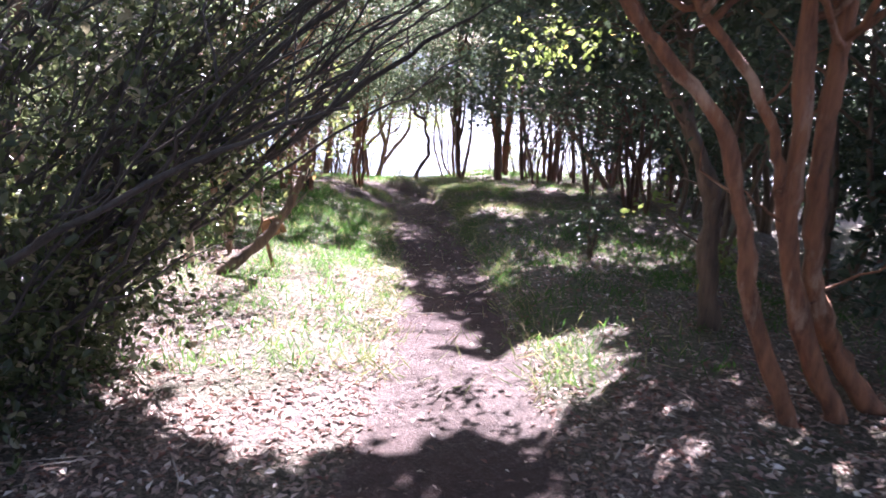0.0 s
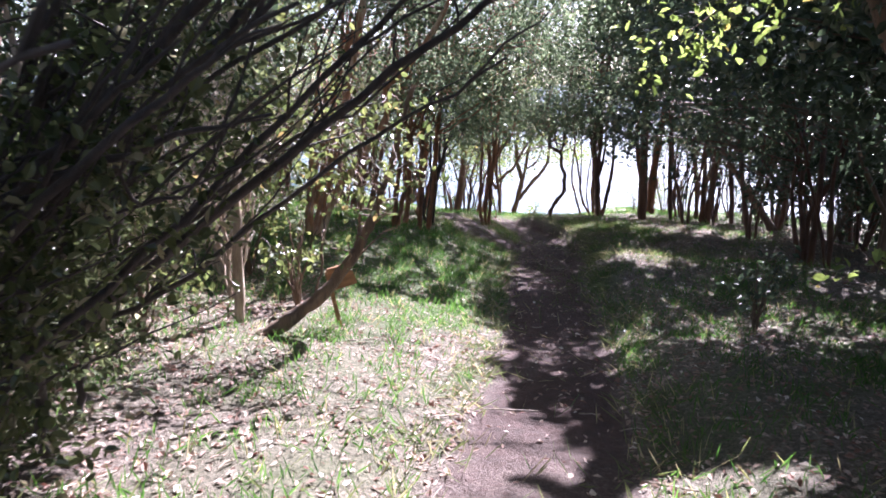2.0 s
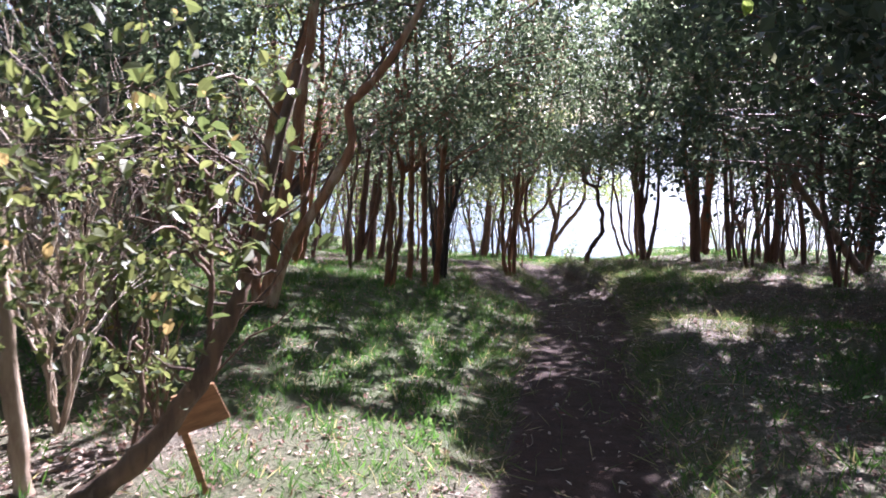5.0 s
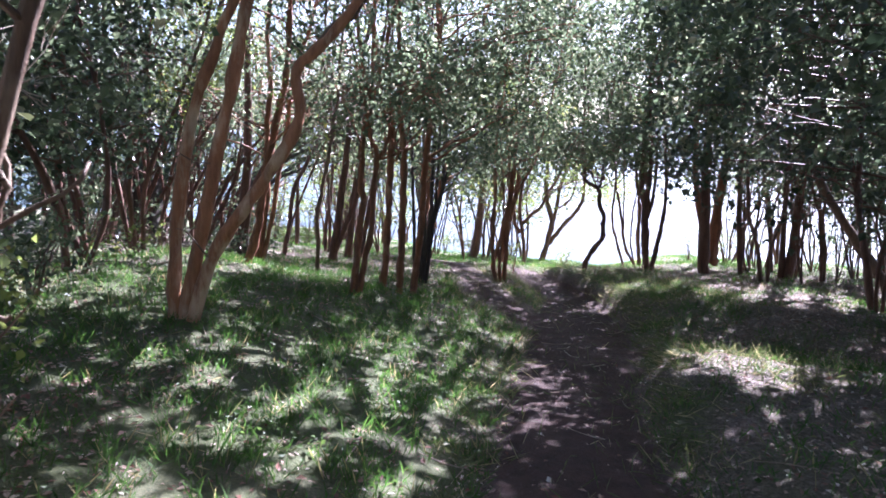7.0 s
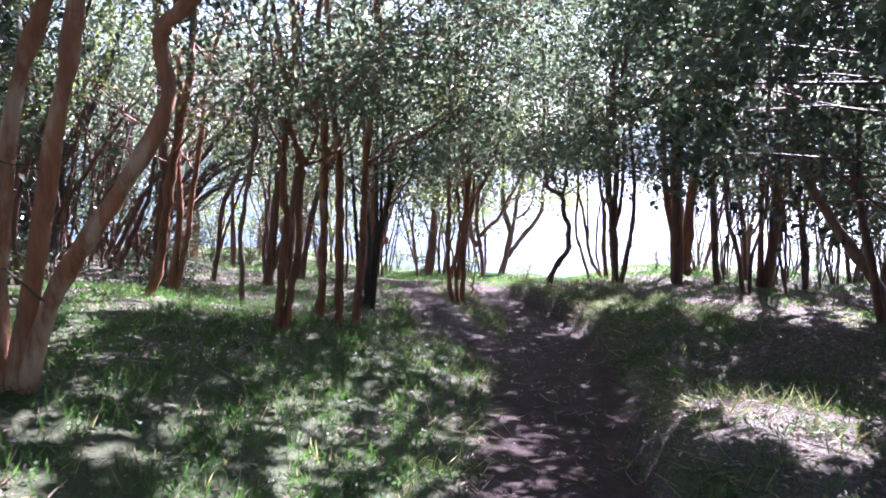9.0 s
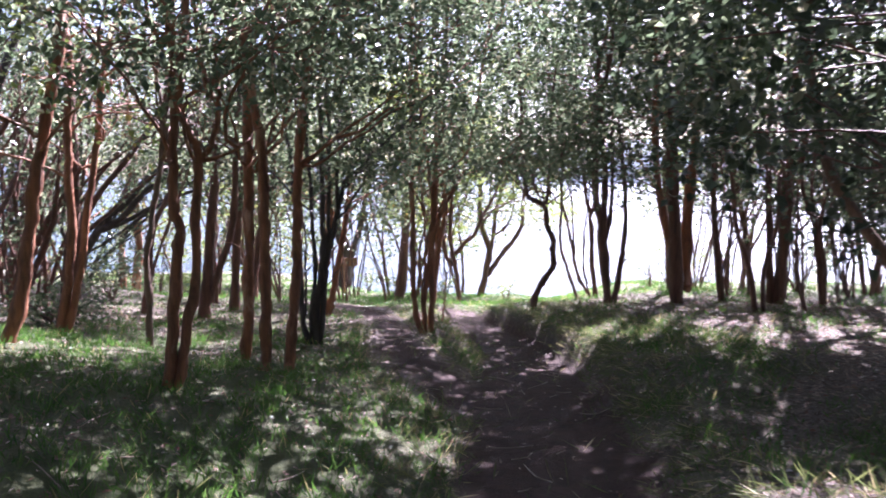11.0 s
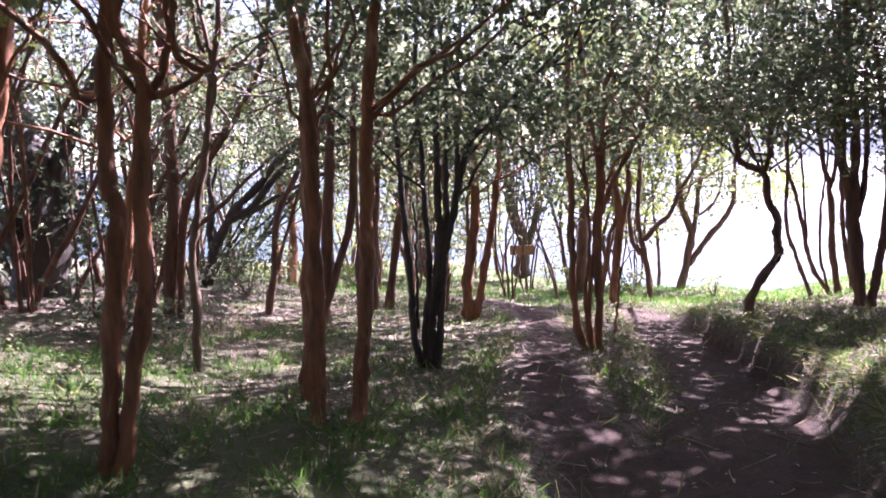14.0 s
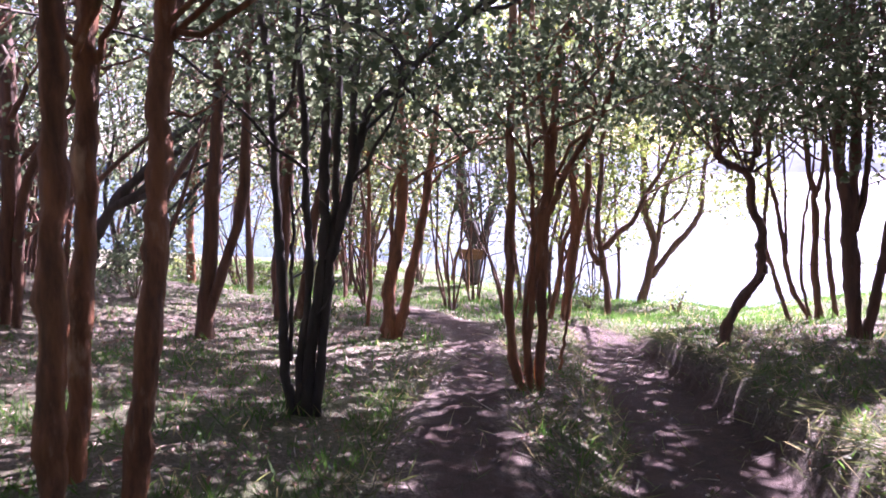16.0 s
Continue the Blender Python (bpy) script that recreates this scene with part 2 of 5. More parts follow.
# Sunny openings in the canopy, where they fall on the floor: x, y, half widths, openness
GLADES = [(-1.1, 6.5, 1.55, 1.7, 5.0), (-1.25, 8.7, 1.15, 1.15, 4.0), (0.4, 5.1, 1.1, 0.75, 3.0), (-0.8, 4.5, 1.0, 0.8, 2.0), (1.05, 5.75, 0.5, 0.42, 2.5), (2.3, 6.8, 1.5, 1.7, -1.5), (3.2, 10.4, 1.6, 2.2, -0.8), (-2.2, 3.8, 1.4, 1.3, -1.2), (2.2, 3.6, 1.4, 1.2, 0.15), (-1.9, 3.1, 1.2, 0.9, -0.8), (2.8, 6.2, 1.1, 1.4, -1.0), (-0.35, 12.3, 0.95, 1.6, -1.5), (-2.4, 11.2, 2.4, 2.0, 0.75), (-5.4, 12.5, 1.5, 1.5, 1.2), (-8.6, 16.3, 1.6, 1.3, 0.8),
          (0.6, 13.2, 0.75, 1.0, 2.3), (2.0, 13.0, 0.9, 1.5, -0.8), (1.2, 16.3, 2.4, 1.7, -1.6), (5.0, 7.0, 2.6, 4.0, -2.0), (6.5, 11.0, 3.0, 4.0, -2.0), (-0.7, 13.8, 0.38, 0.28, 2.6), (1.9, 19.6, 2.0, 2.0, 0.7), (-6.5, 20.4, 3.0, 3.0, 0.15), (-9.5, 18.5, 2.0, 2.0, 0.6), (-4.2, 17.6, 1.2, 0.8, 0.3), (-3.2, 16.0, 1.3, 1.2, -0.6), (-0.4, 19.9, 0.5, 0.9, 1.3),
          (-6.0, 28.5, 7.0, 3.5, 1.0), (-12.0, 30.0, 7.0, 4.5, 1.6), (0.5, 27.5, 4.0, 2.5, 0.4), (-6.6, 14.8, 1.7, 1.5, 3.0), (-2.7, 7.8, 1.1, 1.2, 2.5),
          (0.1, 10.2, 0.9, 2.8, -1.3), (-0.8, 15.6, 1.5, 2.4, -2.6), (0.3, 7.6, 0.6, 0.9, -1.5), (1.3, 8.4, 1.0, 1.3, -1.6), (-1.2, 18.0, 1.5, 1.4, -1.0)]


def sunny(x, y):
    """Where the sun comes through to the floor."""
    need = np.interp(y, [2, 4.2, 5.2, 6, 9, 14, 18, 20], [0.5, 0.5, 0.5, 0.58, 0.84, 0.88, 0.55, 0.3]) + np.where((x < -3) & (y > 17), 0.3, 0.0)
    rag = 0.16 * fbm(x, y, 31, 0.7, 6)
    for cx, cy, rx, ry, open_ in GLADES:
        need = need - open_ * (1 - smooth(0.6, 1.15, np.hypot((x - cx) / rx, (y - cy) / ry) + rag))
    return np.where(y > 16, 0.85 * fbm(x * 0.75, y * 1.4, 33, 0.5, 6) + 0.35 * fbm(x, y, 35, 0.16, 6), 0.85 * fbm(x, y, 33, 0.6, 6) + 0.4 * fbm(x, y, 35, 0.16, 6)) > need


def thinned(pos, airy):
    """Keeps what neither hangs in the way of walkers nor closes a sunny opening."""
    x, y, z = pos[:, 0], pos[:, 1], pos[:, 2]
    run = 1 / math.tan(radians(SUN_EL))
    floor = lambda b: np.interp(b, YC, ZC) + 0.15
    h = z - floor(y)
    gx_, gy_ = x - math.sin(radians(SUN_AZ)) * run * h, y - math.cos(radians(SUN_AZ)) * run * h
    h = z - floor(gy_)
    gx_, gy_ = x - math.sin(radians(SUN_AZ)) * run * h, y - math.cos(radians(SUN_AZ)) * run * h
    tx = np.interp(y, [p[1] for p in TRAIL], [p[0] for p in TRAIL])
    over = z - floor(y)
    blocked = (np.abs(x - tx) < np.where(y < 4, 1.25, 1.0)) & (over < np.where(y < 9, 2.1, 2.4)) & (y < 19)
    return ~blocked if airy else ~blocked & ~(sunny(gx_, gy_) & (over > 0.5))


def mesh_of(name, verts, faces, material, smooth_faces=False):
    """A mesh from arrays; all faces have the same number of corners."""
    verts, faces = np.asarray(verts, np.float32), np.asarray(faces, np.int32)
    me = bpy.data.meshes.new(name)
    k = faces.shape[1]
    me.vertices.add(len(verts))
    me.vertices.foreach_set("co", verts.ravel())
    me.loops.add(faces.size)
    me.loops.foreach_set("vertex_index", faces.ravel())
    me.polygons.add(len(faces))
    me.polygons.foreach_set("loop_start", np.arange(0, faces.size, k, dtype=np.int32))
    me.polygons.foreach_set("use_smooth", np.full(len(faces), smooth_faces, dtype=bool))
    me.update(calc_edges=True)
    me.materials.append(material)
    return me


def spaced(lo, hi, fine_lo, fine_hi, step, coarse):
    a = [fine_lo]
    s = step
    while a[-1] > lo:
        s = min(s * 1.25, coarse)
        a.append(a[-1] - s)
    b = [fine_hi]
    s = step
    while b[-1] < hi:
        s = min(s * 1.25, coarse)
        b.append(b[-1] + s)
    return np.concatenate([a[:0:-1], np.arange(fine_lo, fine_hi, step), b])


def green_amount(x, y):
    """Where grass grows: 0 to 1."""
    d = x - np.interp(y, [p[1] for p in TRAIL[:14]], [p[0] for p in TRAIL[:14]])
    g = np.where(d < 0, np.interp(y, [3, 5.5, 7, 8.6, 10.2, 14, 17, 20, 22, 26, 40], [0.12, 0.28, 0.42, 0.55, 1, 0.95, 0.78, 0.5, 0.5, 0.8, 1]), np.interp(y, [3, 7, 8, 14, 18, 26, 40], [0.12, 0.38, 0.48, 0.45, 0.5, 0.65, 0.9]))
    g = g * (1 - 0.65 * smooth(1.3, 2.4, d) * smooth(14, 16, y) * (1 - smooth(25, 27, y)))
    g = g * np.where(d < -4.5, np.where(y > 18, 0.65, 0.9), 1) * np.where((d < 0) & (y > 17) & (y < 25), 0.85, 1)
    g = g - 0.35 * (1 - smooth(0.7, 1.2, np.hypot((x - 0.7) / 0.9, (y - 13.4) / 1.0)))
    return np.clip(g + 0.35 * fbm(x, y, 8, 1.8), 0, 1) * smooth(0.95, 1.25, np.minimum(near_line(x, y, TRAIL), near_line(x, y, BRANCH)))


gx, gy = spaced(-160, 160, -9.0, 4.5, 0.088, 12), spaced(-60, 120, 0.5, 31.0, 0.088, 12)
X, Y = np.meshgrid(gx, gy)
Z = ground_z(X, Y)
nx, ny = len(gx), len(gy)
idx = np.arange(nx * ny).reshape(ny, nx)
quads = np.stack([idx[:-1, :-1], idx[:-1, 1:], idx[1:, 1:], idx[1:, :-1]], -1).reshape(-1, 4)
me = mesh_of("ground", np.stack([X, Y, Z], -1).reshape(-1, 3), quads, ground_material(), True)
wear = np.minimum(near_line(X, Y, TRAIL), near_line(X, Y, BRANCH) + 0.36 + 0.24 * fbm(X, Y, 9, 0.5)) + 0.1 * fbm(X, Y, 6, 0.9)
# Wear mask, weakened near y 4.2 to 5.4 to paint the sun patch paler.
for key, val in (("trodden_sunlit", (1 - smooth(0.85, 1.2, wear)) * np.interp(Y, [3.6, 4.2, 5.4, 6.6], [0.85, 0.6, 0.6, 1.0])), ("green", green_amount(X, Y))):
    me.attributes.new(key, "FLOAT", "POINT").data.foreach_set("value", np.asarray(val, np.float32).ravel())
tagged(new("ground", me), "sloping forest floor of brown litter with a worn dirt trail", "ground", kind="structure")

lk = mesh_of("water", [(-3000, 30, LAKE), (3000, 30, LAKE), (3000, 4000, LAKE), (-3000, 4000, LAKE)], [(0, 1, 2, 3)], water_material())
tagged(new("water", lk), "wide lake glaring white in the sun behind the trees", "lake", kind="structure")


def far_hill():
    xs = np.linspace(-1500, 1500, 160)
    v, f = [], []
    for i, x in enumerate(xs):
        h = 34 + 12 * math.sin(x / 210 + 1) + 7 * math.sin(x / 77) + 2.5 * math.sin(x / 19)
        v += [(x, 760 + 0.00004 * x * x, LAKE - 1), (x, 800, LAKE + 0.45 * h), (x, 900, LAKE + h), (x, 1100, LAKE - 1)]
    for i in range(len(xs) - 1):
        for j in range(3):
            a0 = 4 * i + j
            f.append((a0, a0 + 4, a0 + 5, a0 + 1))
    tagged(new("backdrop", mesh_of("backdrop", v, f, hill_material(), True)), "wooded hills along the far lake shore, coloured blue for haze", "hills", kind="structure")


far_hill()

# ---- builders of plants ----
def part(name, me, parent, label="", kind=""):
    return tagged(child(new(name, me), parent), label, kind=kind)


def child(ob, parent):
    ob.parent = parent
    return ob


def spline(points, per=5):
    """Catmull-Rom through the rows of points."""
    p = np.asarray(points, float)
    p = np.vstack([2 * p[0] - p[1], p, 2 * p[-1] - p[-2]])
    out = []
    for i in range(1, len(p) - 2):
        for s in np.linspace(0, 1, per, endpoint=False):
            a0, a1, a2, a3 = p[i - 1], p[i], p[i + 1], p[i + 2]
            out.append(0.5 * (2 * a1 + (a2 - a0) * s + (2 * a0 - 5 * a1 + 4 * a2 - a3) * s * s + (3 * a1 - a0 - 3 * a2 + a3) * s ** 3))
    out.append(p[-2])
    return np.array(out)


def in_the_way(p):
    """Whether a place hangs where walkers pass."""
    tx = np.interp(p[1], [q[1] for q in TRAIL], [q[0] for q in TRAIL])
    return abs(p[0] - tx) < 1.15 and p[2] - np.interp(p[1], YC, ZC) < 2.5 and p[1] < 18


class Tubes:
    """Tapered limbs gathered into one mesh."""
    def __init__(self, seed):
        self.v, self.f, self.n, self.r = [], [], 0, np.random.RandomState(seed)

    def add(self, points, sides=7, per=5, rough=0.06, wobble=0.0, bend=0.0):
        q = spline(points, per) if per > 1 else np.asarray(points, float)
        c, rad = q[:, :3].copy(), np.maximum(q[:, 3], 0.002)
        if bend:
            k = np.arange(len(c))
            for f in (0.35, 0.8, 1.7):
                c += bend * 0.5 / f ** 0.5 * np.sin(k[:, None] * f + self.r.uniform(0, 6.28, 3)[None]) * np.array([1, 1, 0.2]) * np.clip(k / 6, 0, 1)[:, None]
            rad = rad * (1 + 0.09 * np.sin(k * 0.9 + self.r.uniform(0, 6.28)) + self.r.normal(0, 0.05, len(c)))
        if wobble:
            c[1:] += self.r.normal(0, wobble, (len(c) - 1, 3))
        d = np.gradient(c, axis=0)
        d /= np.linalg.norm(d, axis=1)[:, None] + 1e-9
        ref = np.array([0.31, 0.95, 0.05])
        u = np.cross(d, ref)
        u /= np.linalg.norm(u, axis=1)[:, None] + 1e-9
        w = np.cross(d, u)
        ang = np.arange(sides) * 2 * math.pi / sides
        lump = 1 + self.r.normal(0, rough, (len(c), sides))
        ring = c[:, None] + (rad[:, None] * lump)[..., None] * (np.cos(ang)[None, :, None] * u[:, None] + np.sin(ang)[None, :, None] * w[:, None])
        k = len(c)
        base = self.n
        self.v.append(ring.reshape(-1, 3))
        i, j = np.meshgrid(np.arange(k - 1), np.arange(sides), indexing="ij")
        a0, b0 = base + i * sides + j, base + i * sides + (j + 1) % sides
        self.f.append(np.stack([a0, b0, b0 + sides, a0 + sides], -1).reshape(-1, 4))
        self.n += k * sides
        return c

    def mesh(self, name, material):
        return mesh_of(name, np.concatenate(self.v), np.concatenate(self.f), material, True)


def leaves(name, centres, normals, ways, lengths, widths, material, fold=0.18, oval=False):
    """One mesh of leaves folded along the midrib; oval ones have a rounder outline."""
    n = len(centres)
    way = ways / (np.linalg.norm(ways, axis=1)[:, None] + 1e-9)
    nor = normals - (normals * way).sum(1)[:, None] * way
    nor /= np.linalg.norm(nor, axis=1)[:, None] + 1e-9
    side = np.cross(way, nor)
    L, W = lengths[:, None], widths[:, None]
    if oval:
        rows = [(-0.5, 0), (-0.2, 0.44), (0.18, 0.4), (0.5, 0), (0.18, -0.4), (-0.2, -0.44)]
    else:
        rows = [(-0.5, 0), (-0.06, 0.5), (0.5, 0), (-0.06, -0.5)]
    v = np.stack([centres + way * L * a0 + side * W * b0 + nor * W * fold * (1.0 if b0 else 0.0) for a0, b0 in rows], 1).reshape(-1, 3)
    b = len(rows) * np.arange(n)[:, None]
    fan = [b + np.array([[0, k, k + 1]]) for k in range(1, len(rows) - 1)]
    return mesh_of(name, v, np.concatenate(fan, 1).reshape(-1, 3), material)


def foliage(name, clumps, count, size, kind, seed, foot, droop=0.2, airy=False):
    """Leaves in sprays round the clump centres (rows x, y, z, radius)."""
    r = np.random.RandomState(seed)
    c = np.asarray(clumps, float)
    sprays = max(len(c), count // 9)
    who = r.choice(len(c), sprays, p=c[:, 3] ** 2 / (c[:, 3] ** 2).sum())
    d = r.normal(0, 1, (sprays, 3))
    d /= np.linalg.norm(d, axis=1)[:, None]
    start = c[who, :3] + d * (c[who, 3] * r.uniform(0.15, 1.0, sprays) ** 0.6)[:, None] * np.array([1, 1, 0.75])
    way = d + r.normal(0, 0.5, (sprays, 3)) - np.array([0, 0, droop])
    way /= np.linalg.norm(way, axis=1)[:, None]
    rep = np.repeat(np.arange(sprays), 9)
    k = np.tile(np.arange(9), sprays)
    pos = start[rep] + way[rep] * (k * size * 0.62)[:, None] + r.normal(0, size * 0.35, (len(rep), 3))
    lw = way[rep] * 0.6 + r.normal(0, 0.6, (len(rep), 3))
    nor = r.normal(0, 0.55, (len(rep), 3)) + np.array([0, 0, 1.0])
    ln = size * r.uniform(0.45, 1.4, len(rep))
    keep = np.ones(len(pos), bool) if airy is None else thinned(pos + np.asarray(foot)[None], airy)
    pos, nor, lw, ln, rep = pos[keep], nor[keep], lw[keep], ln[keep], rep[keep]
    return leaves(name, pos, nor, lw, ln, ln * r.uniform(0.5, 0.75, len(rep)) * (1.2 if size > 0.07 else 1), LEAF[kind], oval=foot[1] < 9.0 and size < 0.08)


LABELS = {
    "red": ("myrtle tree with smooth cinnamon red bark on the forest floor", "tree"),
    "shade_red": ("myrtle tree with reddish bark darkened for shade against the lake", "tree"),
    "tan": ("three-stemmed myrtle tree with peeling orange tan bark in grass", "tree"),
    "brown": ("tree with rough brown bark standing beside the trail", "tree"),
    "pale": ("thin sapling with pale grey bark in undergrowth", "sapling"),
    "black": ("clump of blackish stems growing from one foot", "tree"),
}
CROWNS = {"glossy": "small dark leaves with a hard gloss", "myrtle": "small glossy dark green leaves", "dark": "dense leaves coloured blackish green for shade", "bright": "leaves coloured yellow green for sunlight", "olive": "olive green leaves with a few brown ones"}
serial = [100]


def tree(bark, stems, top=7.2, low=2.1, spread=1.7, count=10500, size=0.066, kind="myrtle", clumps=22, label="", crown=True, limb=0.02, airy=False, push=(0, 0), twig=4, sprays=(), grp="trees of the grove"):
    """A tree: its traced stems carried up into a crown of limbs and leaf sprays."""
    serial[0] += 1
    seed = serial[0]
    fx, fy = stems[0][0][:2]
    own = not label or fy < 7
    if not own:
        count, size, twig = count * 0.74, size * 1.12, min(twig, 2)
    count = int(count * (0.8 if fy > 20.3 and fx < -1 else 1.1 if fy > 20.3 and fx < 2.5 else 1.0 if fy > 14 and fx < -3 else 1.3 if 9 < fy < 20.3 and -5 < fx < 5 else 1.0))
    r = np.random.RandomState(seed)
    foot = np.array(stems[0][0][:3])
    root = new("tree")
    root.location = Vector(foot)
    tagged(root, label or LABELS[bark][0], LABELS[bark][1], grp)
    limbs, cl, tips = Tubes(seed), [], []
    for st in stems:
        pts = [np.array(q, float) for q in st]
        end, way = pts[-1], pts[-1] - pts[-2]
        way = way[:3] / (np.linalg.norm(way[:3]) + 1e-9)
        height = end[2] - foot[2]
        goal = top * r.uniform(0.8, 1.05)
        while crown and height < goal and st[-1][3] > 0.0125:
            way = way * 0.75 + np.array([0, 0, 0.3]) + r.normal(0, 0.09, 3)
            way /= np.linalg.norm(way)
            end = np.array([*(end[:3] + way * 0.75), max(0.012, end[3] * 0.86)])
            pts.append(end)
            height += way[2] * 0.75
        rel = [np.array([*(q[:3] - foot), q[3]]) for q in pts]
        if st[0][2] < foot[2] + 0.4:
            q0 = rel[0].copy()
            q0[3] *= 1.18
            mid = rel[0] * 0.93 + rel[1] * 0.07
            rel = [q0, mid] + rel[1:]
        tb = Tubes(seed + 7)
        line = tb.add([q * np.array([1, 1, 1, 0.93]) for q in rel], 9 if own else 6, 6 if own else 4, 0.07, 0.004, 0.007)
        part("trunk", tb.mesh("trunk", BARK[bark]), root)
        tips.append(line)
    if not crown:
        return root
    line = np.concatenate(tips)
    for _ in range((5 if own else 2) * len(tips)):
        s = line[r.randint(len(line))]
        if 0.5 < s[2] < 3.2:
            ang, ln = r.uniform(0, 6.28), r.uniform(0.15, 0.6)
            e2 = s + np.array([math.cos(ang) * ln, math.sin(ang) * ln, ln * r.uniform(0.1, 1.0)])
            if in_the_way(e2 + foot) or in_the_way(s + foot):
                continue
            limbs.add([(*s, 0.009), (*((s + e2) / 2 + r.normal(0, 0.04, 3)), 0.006), (*e2, 0.002)], 4, 3, 0, 0.01)
    high = line[line[:, 2] > low * 0.75]
    if not len(high):
        high = line[-3:]
    for i in range(clumps):
        s = high[r.randint(len(high))]
        ang, dist = r.uniform(0, 6.28), spread * r.uniform(0.25, 1.0)
        rad = r.uniform(0.38, 0.74)
        c = np.array([s[0] + push[0] + dist * math.cos(ang), s[1] + push[1] + dist * math.sin(ang), min(5.8, max(low + rad * 0.7, s[2] + dist * r.uniform(0.1, 0.6)))])
        cl.append((*c, rad))
        m1 = s * 0.5 + c * 0.5 + np.array([0, 0, 0.12]) + r.normal(0, 0.13, 3)
        if in_the_way(c + foot) or in_the_way(m1 + foot):
            continue
        limbs.add([(*s, limb), (*(s * 0.75 + m1 * 0.25 + r.normal(0, 0.05, 3)), limb * 0.85), (*m1, limb * 0.65), (*c, limb * 0.3)], 4, 3 if own else 2, 0.05, 0.014)
        for _ in range(twig):
            e2 = c + r.normal(0, rad * 0.6, 3)
            m2 = m1 * 0.3 + c * 0.7
            limbs.add([(*m2, limb * 0.35), (*((m2 + e2) / 2 + r.normal(0, 0.05, 3)), limb * 0.27), (*e2, 0.003)], 3, 2, 0.0, 0.012)
    # Big leaves high above the view, added to shade the floor.
    up = [(*(line[:, :2].mean(0) + r.normal(0, spread * 0.55, 2)), r.uniform(5.9, 7.3), r.uniform(0.6, 1.0)) for _ in range(8)]
    up = [(u[0] + 1.6 * push[0], u[1] + push[1], u[2], u[3]) for u in up]
    if top > 6 and foot[1] < 26 and not (foot[0] < -4.5 and foot[1] > 14):
        part("shade_crown", foliage("shade_crown", up, 3200 if foot[0] > 2 and 8 < foot[1] < 15 else 1500 if foot[1] < 19 or foot[0] > 2 else 800, 0.19, kind, seed + 1, foot), root, kind="stuff")
    for wx, wy, wz, rad, n in sprays:
        c = np.array([wx, wy, wz]) - foot
        s = line[np.argmin(np.linalg.norm(line - c, axis=1))]
        limbs.add([(*s, 0.01), (*((s + c) / 2 + np.array([0, 0, 0.12])), 0.007), (*c, 0.003)], 4, 4, 0, 0.01)
        part("leaf_spray", foliage("leaf_spray", [(*(c + d), rad * 0.5) for d in r.normal(0, rad * 0.55, (6, 3)) * np.array([1, 1, 0.35])], n, 0.055, "olive" if kind == "olive" else "bright", seed + 3, foot, 0.25, None), root, "hanging spray of sunlit yellow green leaves", "stuff")
    part("branching", limbs.mesh("branching", BARK["brown" if bark == "tan" else bark]), root, kind="stuff")
    part("crown", foliage("crown", cl, count, size, kind, seed, foot, airy=airy), root, CROWNS[kind], "stuff")
    return root


# ---- the traced trees ----
tree("red", [
    [(1.96, 4.0, -0.72, 0.051), (1.68, 3.99, -0.13, 0.046), (1.56, 3.98, 0.31, 0.042), (1.4, 3.98, 0.77, 0.038), (1.12, 3.97, 1.05, 0.035), (0.92, 3.96, 1.28, 0.032)],
], low=2.4, top=4.2, spread=1.5, count=7000, clumps=14)  # red a
tree("red", [
    [(2.24, 4.1, -0.73, 0.061), (1.98, 4.09, -0.26, 0.056), (1.83, 4.09, 0.22, 0.052), (1.8, 4.08, 0.7, 0.047), (1.74, 4.08, 1.33, 0.043)],
    [(1.83, 4.09, 0.19, 0.033), (1.74, 4.08, 0.52, 0.03), (1.62, 4.08, 0.85, 0.027), (1.36, 4.07, 1.18, 0.025), (1.22, 4.06, 1.33, 0.023)],
], low=2.5, top=5, count=7000)  # red b
tree("red", [
    [(2.5, 4.2, -0.73, 0.065), (2.2, 4.19, -0.35, 0.061), (2.02, 4.18, 0.01, 0.057), (1.97, 4.18, 0.49, 0.052), (1.97, 4.18, 0.97, 0.048), (1.96, 4.18, 1.35, 0.044)],
], low=2.4, top=5, count=8000)  # red c
tree("brown", [
    [(2.14, 5.8, -0.88, 0.095), (2.03, 5.8, -0.37, 0.082), (2.01, 5.8, 0.13, 0.069), (1.85, 5.79, 0.53, 0.057), (1.63, 5.78, 0.86, 0.046), (1.44, 5.77, 1.19, 0.035)],
    [(2.1, 5.9, -0.05, 0.046), (1.83, 5.89, 0.64, 0.039), (1.71, 5.88, 1.14, 0.033), (1.62, 5.88, 1.5, 0.027)],
], label="thick dark trunk shaded behind the red stems", low=1.7, top=4.6, spread=1.4, count=9000, kind="dark", sprays=[(0.74, 7.0, 1.18, 0.2, 120), (1.15, 6.6, 1.42, 0.3, 200), (1.72, 6.26, 0.1, 0.13, 45)])  # dark right
